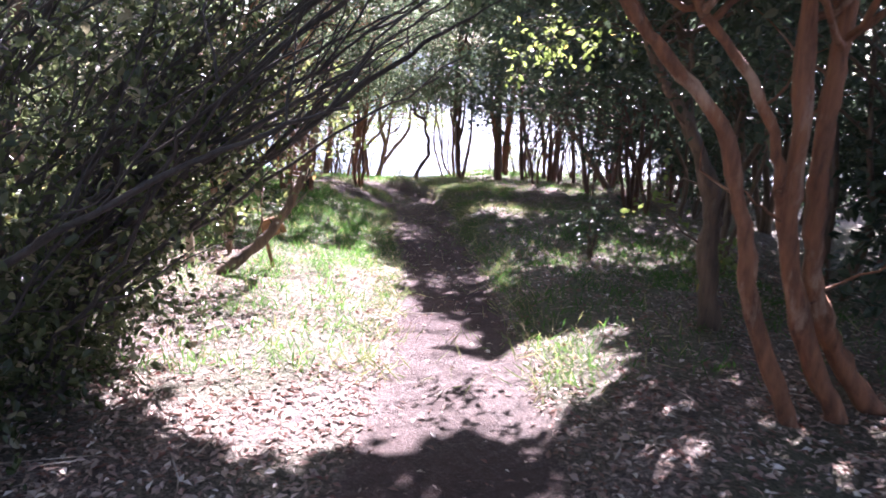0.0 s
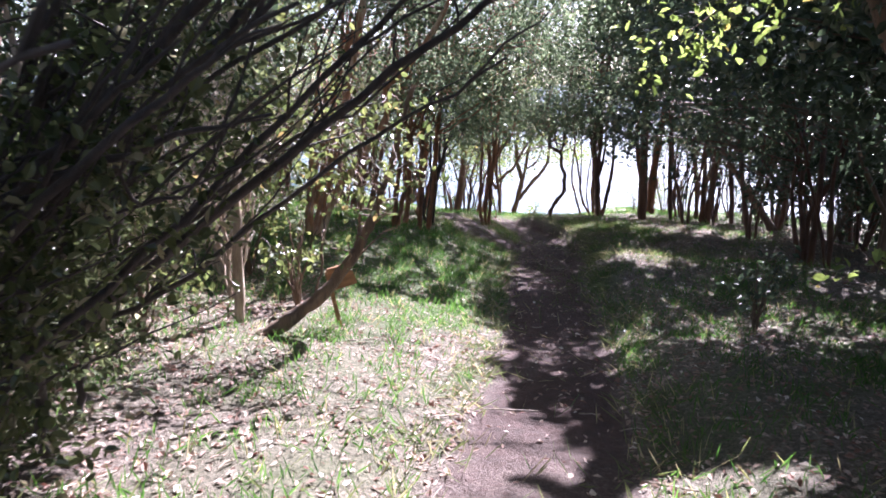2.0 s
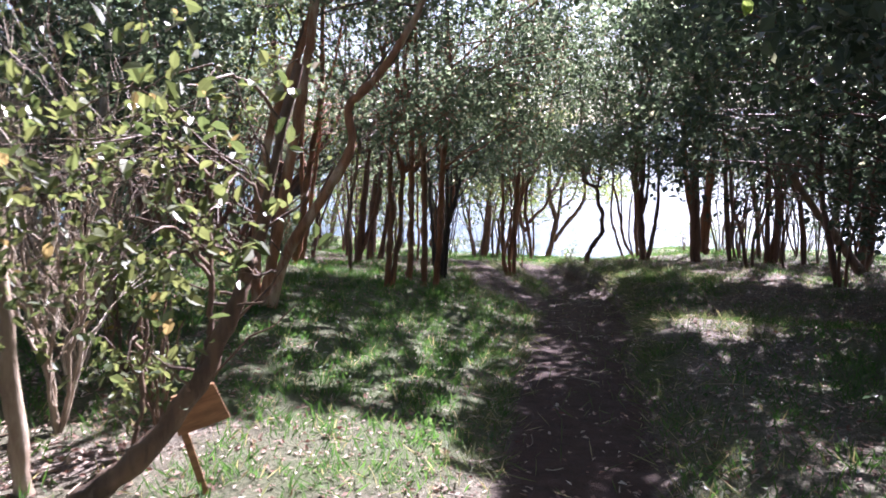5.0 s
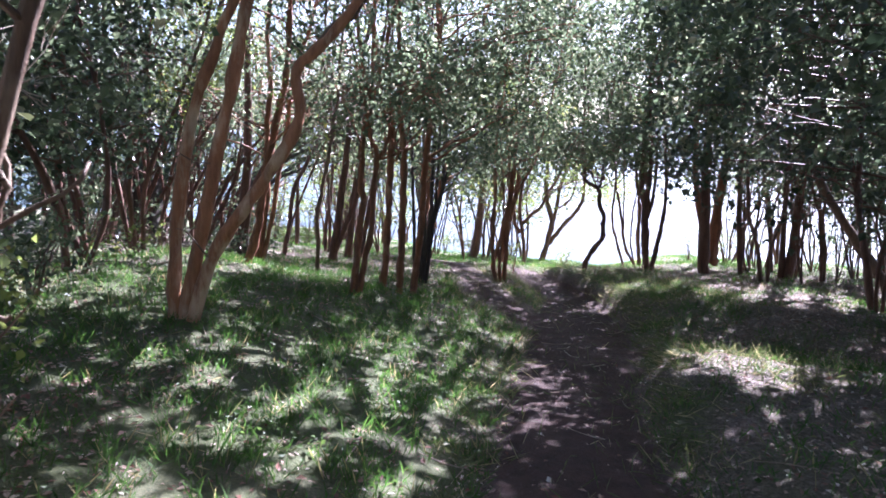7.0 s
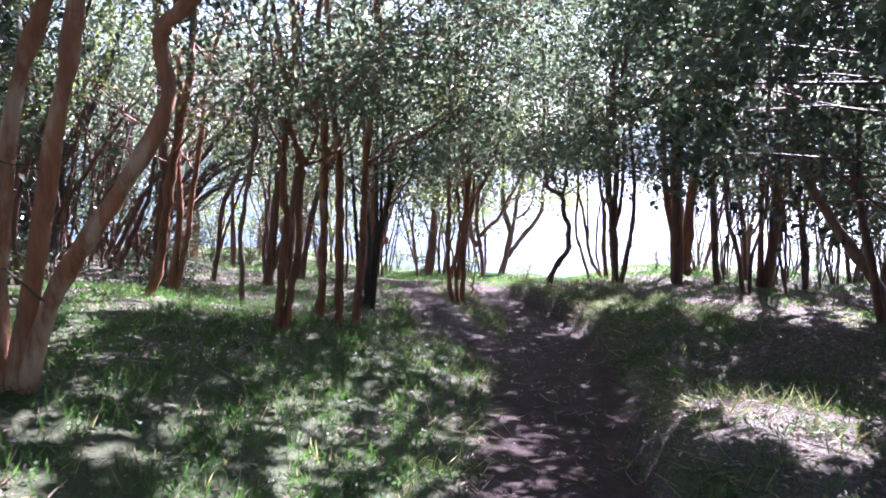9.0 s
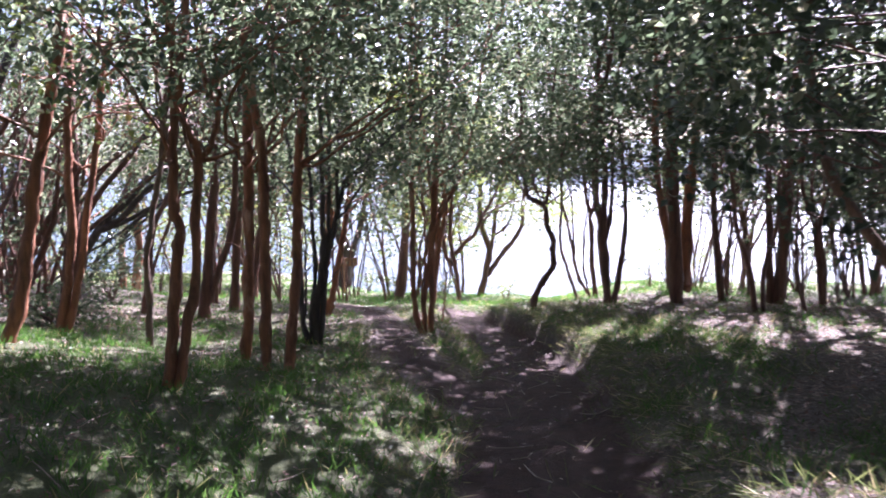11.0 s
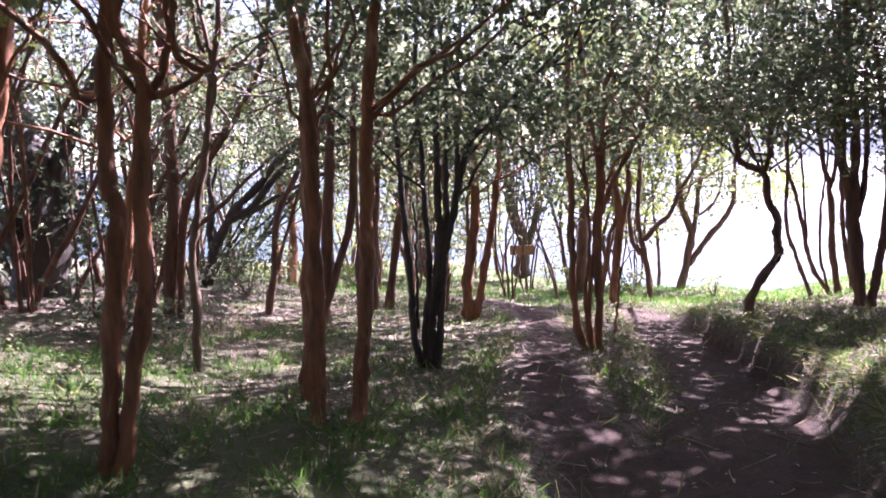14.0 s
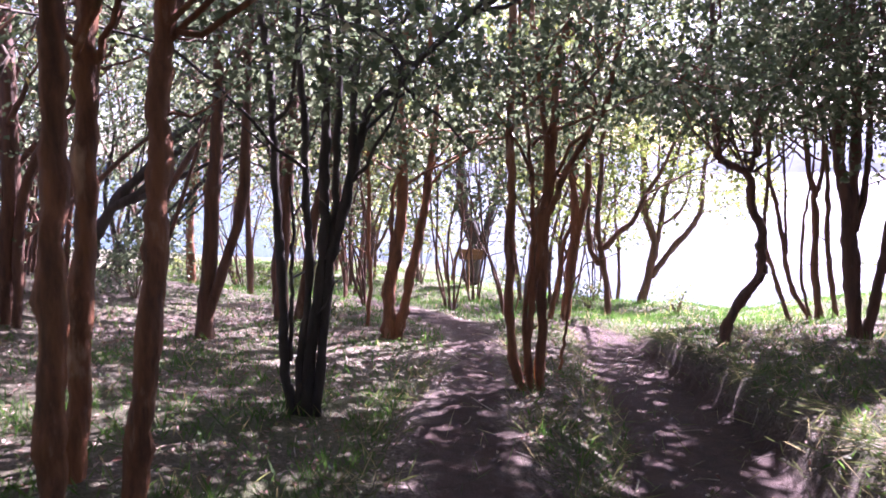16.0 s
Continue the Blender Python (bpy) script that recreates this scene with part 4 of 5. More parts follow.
tree("shade_red", [
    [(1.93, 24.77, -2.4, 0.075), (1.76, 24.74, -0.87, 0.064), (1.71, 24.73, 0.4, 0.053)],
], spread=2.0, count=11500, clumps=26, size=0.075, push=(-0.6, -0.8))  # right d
tree("shade_red", [
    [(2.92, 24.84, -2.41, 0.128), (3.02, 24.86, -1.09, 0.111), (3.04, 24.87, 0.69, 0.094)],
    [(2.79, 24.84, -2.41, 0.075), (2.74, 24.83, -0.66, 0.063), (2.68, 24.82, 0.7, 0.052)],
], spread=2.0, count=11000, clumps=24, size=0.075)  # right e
tree("shade_red", [
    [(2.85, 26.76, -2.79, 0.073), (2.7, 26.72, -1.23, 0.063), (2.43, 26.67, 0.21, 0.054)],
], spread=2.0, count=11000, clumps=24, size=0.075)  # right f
tree("brown", [
    [(4.08, 21.36, -1.89, 0.108), (3.51, 21.23, -1.14, 0.094), (2.69, 21.03, 0.04, 0.08), (2.45, 20.97, 0.98, 0.066)],
], low=1.6, count=9000, kind="dark")  # right g
tree("red", [
    [(-11.89, 26.1, -2.79, 0.104), (-11.88, 26.11, -1.38, 0.092), (-11.65, 26.21, 0.32, 0.079), (-11.64, 26.22, 1.76, 0.067)],
    [(-11.66, 26.21, -2.8, 0.139), (-11.52, 26.27, -1.39, 0.109), (-11.52, 26.27, -0.25, 0.08)],
])  # left far a
tree("shade_red", [
    [(-10.21, 25.88, -2.76, 0.076), (-10.19, 25.89, -1.34, 0.065), (-10.16, 25.9, -0.05, 0.053)],
])  # left far b
tree("black", [
    [(-9.94, 22.05, -1.8, 0.112), (-9.89, 22.1, -1.54, 0.104), (-9.83, 22.17, -1.26, 0.097), (-9.72, 22.25, -0.99, 0.089), (-9.51, 22.39, -0.61, 0.081), (-9.19, 22.57, -0.29, 0.073), (-8.84, 22.79, 0.17, 0.066), (-8.56, 22.95, 0.42, 0.058), (-8.21, 23.17, 0.89, 0.05), (-7.86, 23.38, 1.32, 0.042), (-7.37, 23.65, 1.69, 0.034)],
    [(-9.71, 22.25, -1, 0.078), (-9.58, 22.34, -0.79, 0.072), (-9.26, 22.51, -0.59, 0.066), (-8.91, 22.72, -0.14, 0.06), (-8.69, 22.84, 0.05, 0.054), (-8.19, 23.11, 0.3, 0.048), (-7.62, 23.39, 0.46, 0.042), (-7.04, 23.69, 0.73, 0.036), (-6.47, 24, 1.11, 0.03)],
    [(-9.5, 22.37, -0.77, 0.052), (-9.18, 22.54, -0.64, 0.046), (-8.82, 22.73, -0.41, 0.04), (-8.39, 22.95, -0.21, 0.034), (-7.96, 23.17, -0.02, 0.028), (-7.6, 23.36, 0.1, 0.022)],
    [(-8.6, 22.93, 0.39, 0.043), (-8.27, 23.08, 0.41, 0.036), (-7.91, 23.27, 0.62, 0.029), (-7.34, 23.58, 0.98, 0.022)],
    [(-9.85, 22.14, -1.38, 0.078), (-9.91, 22.16, -0.98, 0.066), (-9.88, 22.23, -0.51, 0.055), (-9.93, 22.26, -0.11, 0.043)],
], low=2.6, top=3.2, spread=1.4, count=6000)  # left far c
tree("brown", [
    [(-12.06, 33.2, -3.23, 0.217), (-11.96, 33.25, -1.9, 0.182), (-11.96, 33.25, -0.25, 0.148)],
])  # far trunk
tree("black", [
    [(-8.81, 33.62, -3.3, 0.239), (-8.73, 33.66, -2.34, 0.211), (-9.01, 33.53, -1.39, 0.184), (-9.07, 33.5, -0.29, 0.157)],
    [(-8.66, 33.69, -2.66, 0.143), (-8.33, 33.85, -1.55, 0.11), (-8.08, 33.96, -0.3, 0.078)],
], low=1.9, top=4.5, spread=1.2, count=9000)  # ivy trunk
tree("shade_red", [
    [(-6.62, 20.8, -2.2, 0.102), (-6.43, 20.84, -0.67, 0.084), (-6.31, 20.87, 0.54, 0.066)],
    [(-6.68, 20.78, -2.2, 0.068), (-6.11, 20.92, -0.67, 0.059), (-6.01, 20.94, 0.53, 0.05)],
], count=7500)  # left f
tree("shade_red", [
    [(-7.18, 22.88, -2.4, 0.108), (-7.07, 22.91, -0.96, 0.088), (-6.92, 22.94, 0.32, 0.069)],
    [(-6.91, 22.92, -2.41, 0.086), (-6.64, 22.98, -0.96, 0.069), (-6.4, 23.03, -0.01, 0.053)],
], spread=2.0, count=11000, clumps=24, size=0.075)  # left h
tree("shade_red", [
    [(-8.33, 19.71, -2.11, 0.103), (-8.07, 19.76, -0.54, 0.093), (-8.01, 19.78, 1.12, 0.083), (-8.03, 19.77, 2.74, 0.074)],
    [(-8.13, 19.73, -2.11, 0.06), (-7.84, 19.79, -0.38, 0.048), (-7.0, 19.97, 0.69, 0.038)],
], count=7500)  # left i
tree("black", [
    [(-10.25, 19.3, -1.95, 0.5), (-10.23, 19.3, -1.3, 0.44), (-10.22, 19.3, -0.63, 0.405), (-10.19, 19.31, 0.05, 0.357), (-10.33, 19.25, 0.73, 0.308), (-10.45, 19.19, 1.49, 0.261), (-10.47, 19.19, 2.56, 0.213), (-10.49, 19.18, 3.38, 0.166)],
    [(-10.03, 19.44, -0.6, 0.146), (-9.86, 19.52, 0.29, 0.119), (-9.42, 19.72, 1.12, 0.093), (-9.1, 19.87, 2.02, 0.067)],
    [(-10.12, 19.2, 0.3, 0.142), (-10.46, 19.04, 0.9, 0.117), (-10.81, 18.88, 1.28, 0.091), (-11.32, 18.65, 1.59, 0.066)],
], low=2.6, count=6000, label="thick old tree with a blackish leaning trunk in shade")  # dark left


# ---- trees filling the wood ----
def wild_tree(x, y, bark, height=6.5, stems=3, slim=1.0, **more):
    """A many-stemmed tree grown at random from its foot."""
    r = np.random.RandomState(int(1000 + 37 * abs(x) + 411 * abs(y)))
    z = float(ground_z(x, y)) - 0.06
    rows = []
    for i in range(stems):
        ang, rad = r.uniform(0, 6.28), slim * r.uniform(0.028, 0.065)
        p = np.array([x + 0.08 * math.cos(ang), y + 0.08 * math.sin(ang), z])
        way = np.array([0.16 * math.cos(ang), 0.16 * math.sin(ang), 1.0])
        row = [(*p, rad)]
        for k in range(4):
            p = p + way * 0.75 + r.normal(0, 0.07, 3) * np.array([1, 1, 0])
            way = way + r.normal(0, 0.13, 3) * np.array([1, 1, 0])
            row.append((*p, rad * (0.92 - 0.1 * k)))
        rows.append(row)
    return tree(bark, rows, top=height, **more)


# dark wall of trees beside the trail; (3.4, 9.7) and (3.7, 11.0) added as shade casters
for x, y, b, n, low in [(3.9, 7.6, "brown", 3, 1.9), (4.5, 11.6, "brown", 3, 1.9), (5.0, 9.0, "shade_red", 3, 1.6), (3.95, 13.4, "brown", 2, 1.7), (3.6, 15.6, "shade_red", 3, 1.5),
                        (3.2, 18.6, "shade_red", 3, 1.9), (5.2, 12.6, "brown", 3, 1.7), (4.9, 17.4, "shade_red", 3, 1.3), (5.6, 20.4, "shade_red", 4, 1.5), (5.0, 6.6, "brown", 3, 0.9),
                        (3.9, 4.6, "shade_red", 3, 1.2), (3.4, 9.7, "brown", 2, 2.4), (3.7, 11.0, "brown", 2, 2.3), (6.6, 14.6, "brown", 3, 0.7), (6.4, 9.6, "brown", 3, 0.7), (7.4, 23.4, "shade_red", 4, 1.7), (6.2, 26.4, "shade_red", 3, 1.9),
                        (9.0, 28.0, "brown", 3, 1.6), (8.6, 19.0, "brown", 3, 0.8), (3.4, 29.4, "shade_red", 3, 2.1), (5.2, 30.6, "brown", 2, 1.9), (11.5, 24.5, "brown", 3, 1.0)]:
    # Up to y 19 the leaves take the copy darkened for shade.
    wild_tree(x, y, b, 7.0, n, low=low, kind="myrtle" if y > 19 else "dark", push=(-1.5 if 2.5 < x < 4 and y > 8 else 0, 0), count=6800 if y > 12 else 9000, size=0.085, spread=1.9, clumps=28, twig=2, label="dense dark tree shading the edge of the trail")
# wood beyond the grass
for x, y, b, n, low in [(-5.4, 8.8, "pale", 3, 1.3), (-4.6, 10.6, "pale", 2, 1.6), (-6.6, 11.0, "brown", 3, 1.4), (-6.2, 6.4, "brown", 3, 1.1), (-3.5, 6.1, "brown", 3, 2.5), (-7.9, 13.6, "shade_red", 3, 1.7),
                        (-8.8, 16.6, "shade_red", 2, 1.8), (-9.8, 11.6, "brown", 3, 1.1), (-10.6, 20.6, "shade_red", 2, 1.6), (-12.4, 16.0, "brown", 3, 1.0), (-10.6, 16.4, "shade_red", 3, 0.9), (-11.4, 18.6, "shade_red", 3, 1.0),
                        (-12.4, 23.2, "shade_red", 3, 1.6), (-15.0, 20.0, "brown", 3, 0.9), (-16.4, 27.0, "brown", 3, 1.5), (-8.6, 8.0, "brown", 3, 0.9), (-6.3, 13.7, "shade_red", 3, 1.2), (-7.4, 12.7, "shade_red", 3, 1.0), (-5.8, 12.9, "shade_red", 2, 1.9), (-6.9, 15.2, "shade_red", 3, 1.2), (-8.2, 14.9, "shade_red", 2, 1.0), (-4.6, 5.4, "brown", 2, 1.2), (-19.0, 32.0, "brown", 3, 1.2)]:
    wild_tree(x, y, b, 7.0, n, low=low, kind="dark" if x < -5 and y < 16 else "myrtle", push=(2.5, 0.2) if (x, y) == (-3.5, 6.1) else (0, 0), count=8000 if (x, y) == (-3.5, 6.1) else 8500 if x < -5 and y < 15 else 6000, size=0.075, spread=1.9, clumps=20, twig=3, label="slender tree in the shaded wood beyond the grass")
# thin trees towards the shore
for x, y, n, low in [(2.2, 22.8, 2, 2.2), (3.8, 16.9, 2, 2.3), (3.9, 15.2, 2, 2.3), (2.2, 30.4, 2, 2.5), (-8.6, 24.6, 3, 2.7), (-9.8, 28.8, 2, 2.4), (4.4, 22.6, 3, 1.9), (-6.4, 31.0, 2, 2.6), (-11.6, 31.6, 3, 2.4), (-14.4, 30.4, 3, 2.2),
                     (-13.6, 26.6, 3, 2.4), (-11.2, 21.8, 3, 1.5), (-17.5, 24.0, 3, 1.2), (-18.0, 29.5, 3, 1.4), (7.0, 30.5, 3, 1.9), (10.0, 31.5, 3, 1.6), (-8.2, 21.4, 2, 2.9), (5.6, 24.2, 3, 1.8), (3.6, 24.2, 3, 2.0), (5.2, 27.0, 3, 1.9), (2.9, 28.2, 3, 2.1), (-21.0, 27.0, 3, 1.2)]:
    wild_tree(x, y, "shade_red", 7.0, n, low=low, kind="bright" if y > 28 else "myrtle", push=(-2.0, 0) if 14 < y < 17 else (0, 0), count=7000 if 14 < y < 17 else 5500 if x < -7 else 7000, size=0.08, spread=2.1, clumps=20, twig=3, label="thin-stemmed tree standing dark against the lake")
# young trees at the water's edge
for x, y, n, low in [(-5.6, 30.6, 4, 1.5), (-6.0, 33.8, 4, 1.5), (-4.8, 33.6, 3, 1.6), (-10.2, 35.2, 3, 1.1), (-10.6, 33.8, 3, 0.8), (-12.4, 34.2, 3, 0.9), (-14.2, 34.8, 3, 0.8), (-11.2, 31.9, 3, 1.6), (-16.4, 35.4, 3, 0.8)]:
    wild_tree(x, y, "shade_red", 6.0, n, low=low, kind="bright", airy=True, count=6500, size=0.085, spread=1.9, clumps=26, twig=5, label="young branching tree with sunlit yellow green leaves")
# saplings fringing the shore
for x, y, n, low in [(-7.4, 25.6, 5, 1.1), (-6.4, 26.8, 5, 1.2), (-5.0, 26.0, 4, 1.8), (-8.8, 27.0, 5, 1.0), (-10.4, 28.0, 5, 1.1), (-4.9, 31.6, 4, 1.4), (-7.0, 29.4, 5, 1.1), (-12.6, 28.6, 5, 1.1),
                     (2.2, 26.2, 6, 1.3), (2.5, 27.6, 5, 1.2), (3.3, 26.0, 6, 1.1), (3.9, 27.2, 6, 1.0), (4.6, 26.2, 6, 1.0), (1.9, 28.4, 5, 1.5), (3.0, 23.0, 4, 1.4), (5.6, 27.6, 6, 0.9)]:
    wild_tree(x, y, "shade_red", 4.6, n, low=low, kind="bright" if x < -8 else "myrtle", count=2600 if x < 0 or x > 3.5 else 1300, size=0.075, spread=1.0, clumps=16, twig=4, slim=0.5, limb=0.012, label="thin many-stemmed sapling dark against the lake")
# unseen trees added behind and beside the starting point to block skylight
for x, y in [(-3.6, -0.6), (3.6, -0.6), (-1.6, -2.6), (1.9, -2.8), (-5.6, 1.4), (5.8, 1.6), (-4.4, -3.4), (4.6, -2.6), (0.2, -6.5), (-7.5, -1.0), (8.0, 0.5), (-3.2, -7.5), (3.4, -7.0), (-8.2, 4.2), (8.4, 5.6), (-11.5, 6.0), (10.5, 11.0)]:
    wild_tree(x, y, "brown", 6.4, 2, low=1.0, count=2400, twig=1, size=0.16, spread=2.0, clumps=20, kind="dark", label="bushy tree added out of view to block skylight")


def thicket(x, y, stems, reach, rise, spread, count, kind, bark, seed, label, thick=0.03, size=0.05, low_leaves=0):
    """A fan of arching stems from one foot that all lean the same way."""
    r = np.random.RandomState(seed)
    foot = np.array([x, y, float(ground_z(x, y)) - 0.05])
    root = tagged(new("shrub"), label, "shrub")
    root.location = Vector(foot)
    cl = []
    for i in range(stems):
        a0 = np.array([r.normal(0, spread * 0.4), r.normal(0, spread * 0.6), 0.0])
        gz = float(ground_z(foot[0] + a0[0], foot[1] + a0[1])) - 0.05 - foot[2]
        a0[2] = gz
        u = r.uniform(0.25, 1.0)
        end = np.array([reach[0] * u + r.normal(0, 0.25), reach[1] * u + r.normal(0, spread), rise * (0.55 + 0.5 * r.uniform()) * (0.75 + 0.25 * u)])
        sway = max(0.08, 0.07 * (rise - 1.5))
        mid = a0 * 0.52 + end * 0.48 + np.array([r.normal(0, sway), r.normal(0, sway), rise * 0.05 + r.normal(0, 0.1)])
        rad = thick * r.uniform(0.35, 1.15)
        tb = Tubes(seed + i)
        line = tb.add([(*a0, rad), (*(a0 * 0.75 + mid * 0.25 + np.array([0, 0, 0.07])), rad * 0.9), (*mid, rad * 0.75), (*(mid * 0.4 + end * 0.6 + np.array([0, 0, 0.05])), rad * 0.5), (*end, 0.005)], 6, 6, 0.06, 0.008)
        for j in range(low_leaves):
            s = line[r.randint(3, 12)]
            cl.append((*(s + r.normal(0, 0.14, 3) + np.array([0.1, 0, 0.05])), r.uniform(0.12, 0.26)))
        for j in range(7):
            s = line[r.randint(6, len(line))]
            e2 = s + np.array([reach[0], reach[1], rise]) * r.uniform(0.06, 0.22) + r.normal(0, 0.16, 3)
            tb.add([(*s, 0.007), (*((s + e2) / 2 + r.normal(0, 0.03, 3)), 0.005), (*e2, 0.002)], 4, 3, 0, 0.006)
            cl.append((*e2, r.uniform(0.1, 0.24)))
        part("stem", tb.mesh("stem", BARK[bark]), root)
    part("foliage", foliage("foliage", cl, count, size, kind, seed, foot), root, CROWNS[kind], "stuff")
    return root


thicket(-2.3, 4.25, 27, (2.5, 0.2), 2.7, 0.46, 9500, "glossy", "black", 11, "dark thicket of arching stems leaning over the trail", 0.031, 0.05, 4)
thicket(-2.3, 3.3, 16, (2.1, 0.3), 2.5, 0.4, 7000, "glossy", "black", 12, "dark leafy thicket with stems fanning out beside the trail", 0.022, 0.05, 5)
thicket(-2.7, 5.2, 14, (2.4, 0.1), 3.1, 0.4, 6500, "glossy", "black", 17, "dark thicket with boughs arching high over the grass", 0.028, 0.05, 4)
thicket(-3.2, 4.0, 10, (1.6, 0.1), 3.0, 0.5, 3500, "glossy", "black", 13, "dark upright thicket behind the arching stems", 0.026)
for i, (x, y) in enumerate([(-8.9, 18.2), (-10.4, 21.0), (-11.9, 22.9)]):
    thicket(x, y, 9, (1.6, 0.1), 4.4, 0.7, 2800, "myrtle", "shade_red", 21 + i, "dark tangle of leaning reddish stems and twigs", 0.04, 0.07)
thicket(-9.3, 17.3, 14, (1.3, 0.1), 4.8, 0.8, 2600, "myrtle", "shade_red", 16, "dark tangle of leaning reddish stems and twigs", 0.045, 0.07)
thicket(-9.2, 19.9, 9, (2.2, 0.3), 4.2, 0.6, 3200, "myrtle", "shade_red", 14, "dark tangle of leaning reddish stems", 0.05, 0.07)
thicket(-12.0, 24.6, 12, (4.0, -0.6), 4.2, 0.7, 6000, "myrtle", "black", 15, "fan of dark boughs leaning low over the grass", 0.05, 0.07)


def bush(x, y, height, width, count, kind, seed, label, size=0.05):
    """A low shrub: thin stems from one foot with a ragged crown of leaves."""
    r = np.random.RandomState(seed)
    foot = np.array([x, y, float(ground_z(x, y)) - 0.03])
    root = tagged(new("bush"), label, "bush", "low bushes of the wood")
    root.location = Vector(foot)
    cl, tb = [], Tubes(seed)
    for i in range(9):
        ang = r.uniform(0, 6.28)
        end = np.array([width * math.cos(ang) * r.uniform(0.2, 1), width * math.sin(ang) * r.uniform(0.2, 1), height * r.uniform(0.45, 1)])
        tb.add([(0, 0, 0, 0.012), (*(end * 0.5 + np.array([0, 0, height * 0.12])), 0.008), (*end, 0.003)], 5, 5, 0.05, 0.01)
        cl.append((*(end * 0.95), width * r.uniform(0.25, 0.5)))
    part("stemwork", tb.mesh("stemwork", BARK["brown"]), root, kind="stuff")
    part("foliage", foliage("foliage", cl, int(count * 0.72), size * 1.12, kind, seed, foot), root, CROWNS[kind], "stuff")


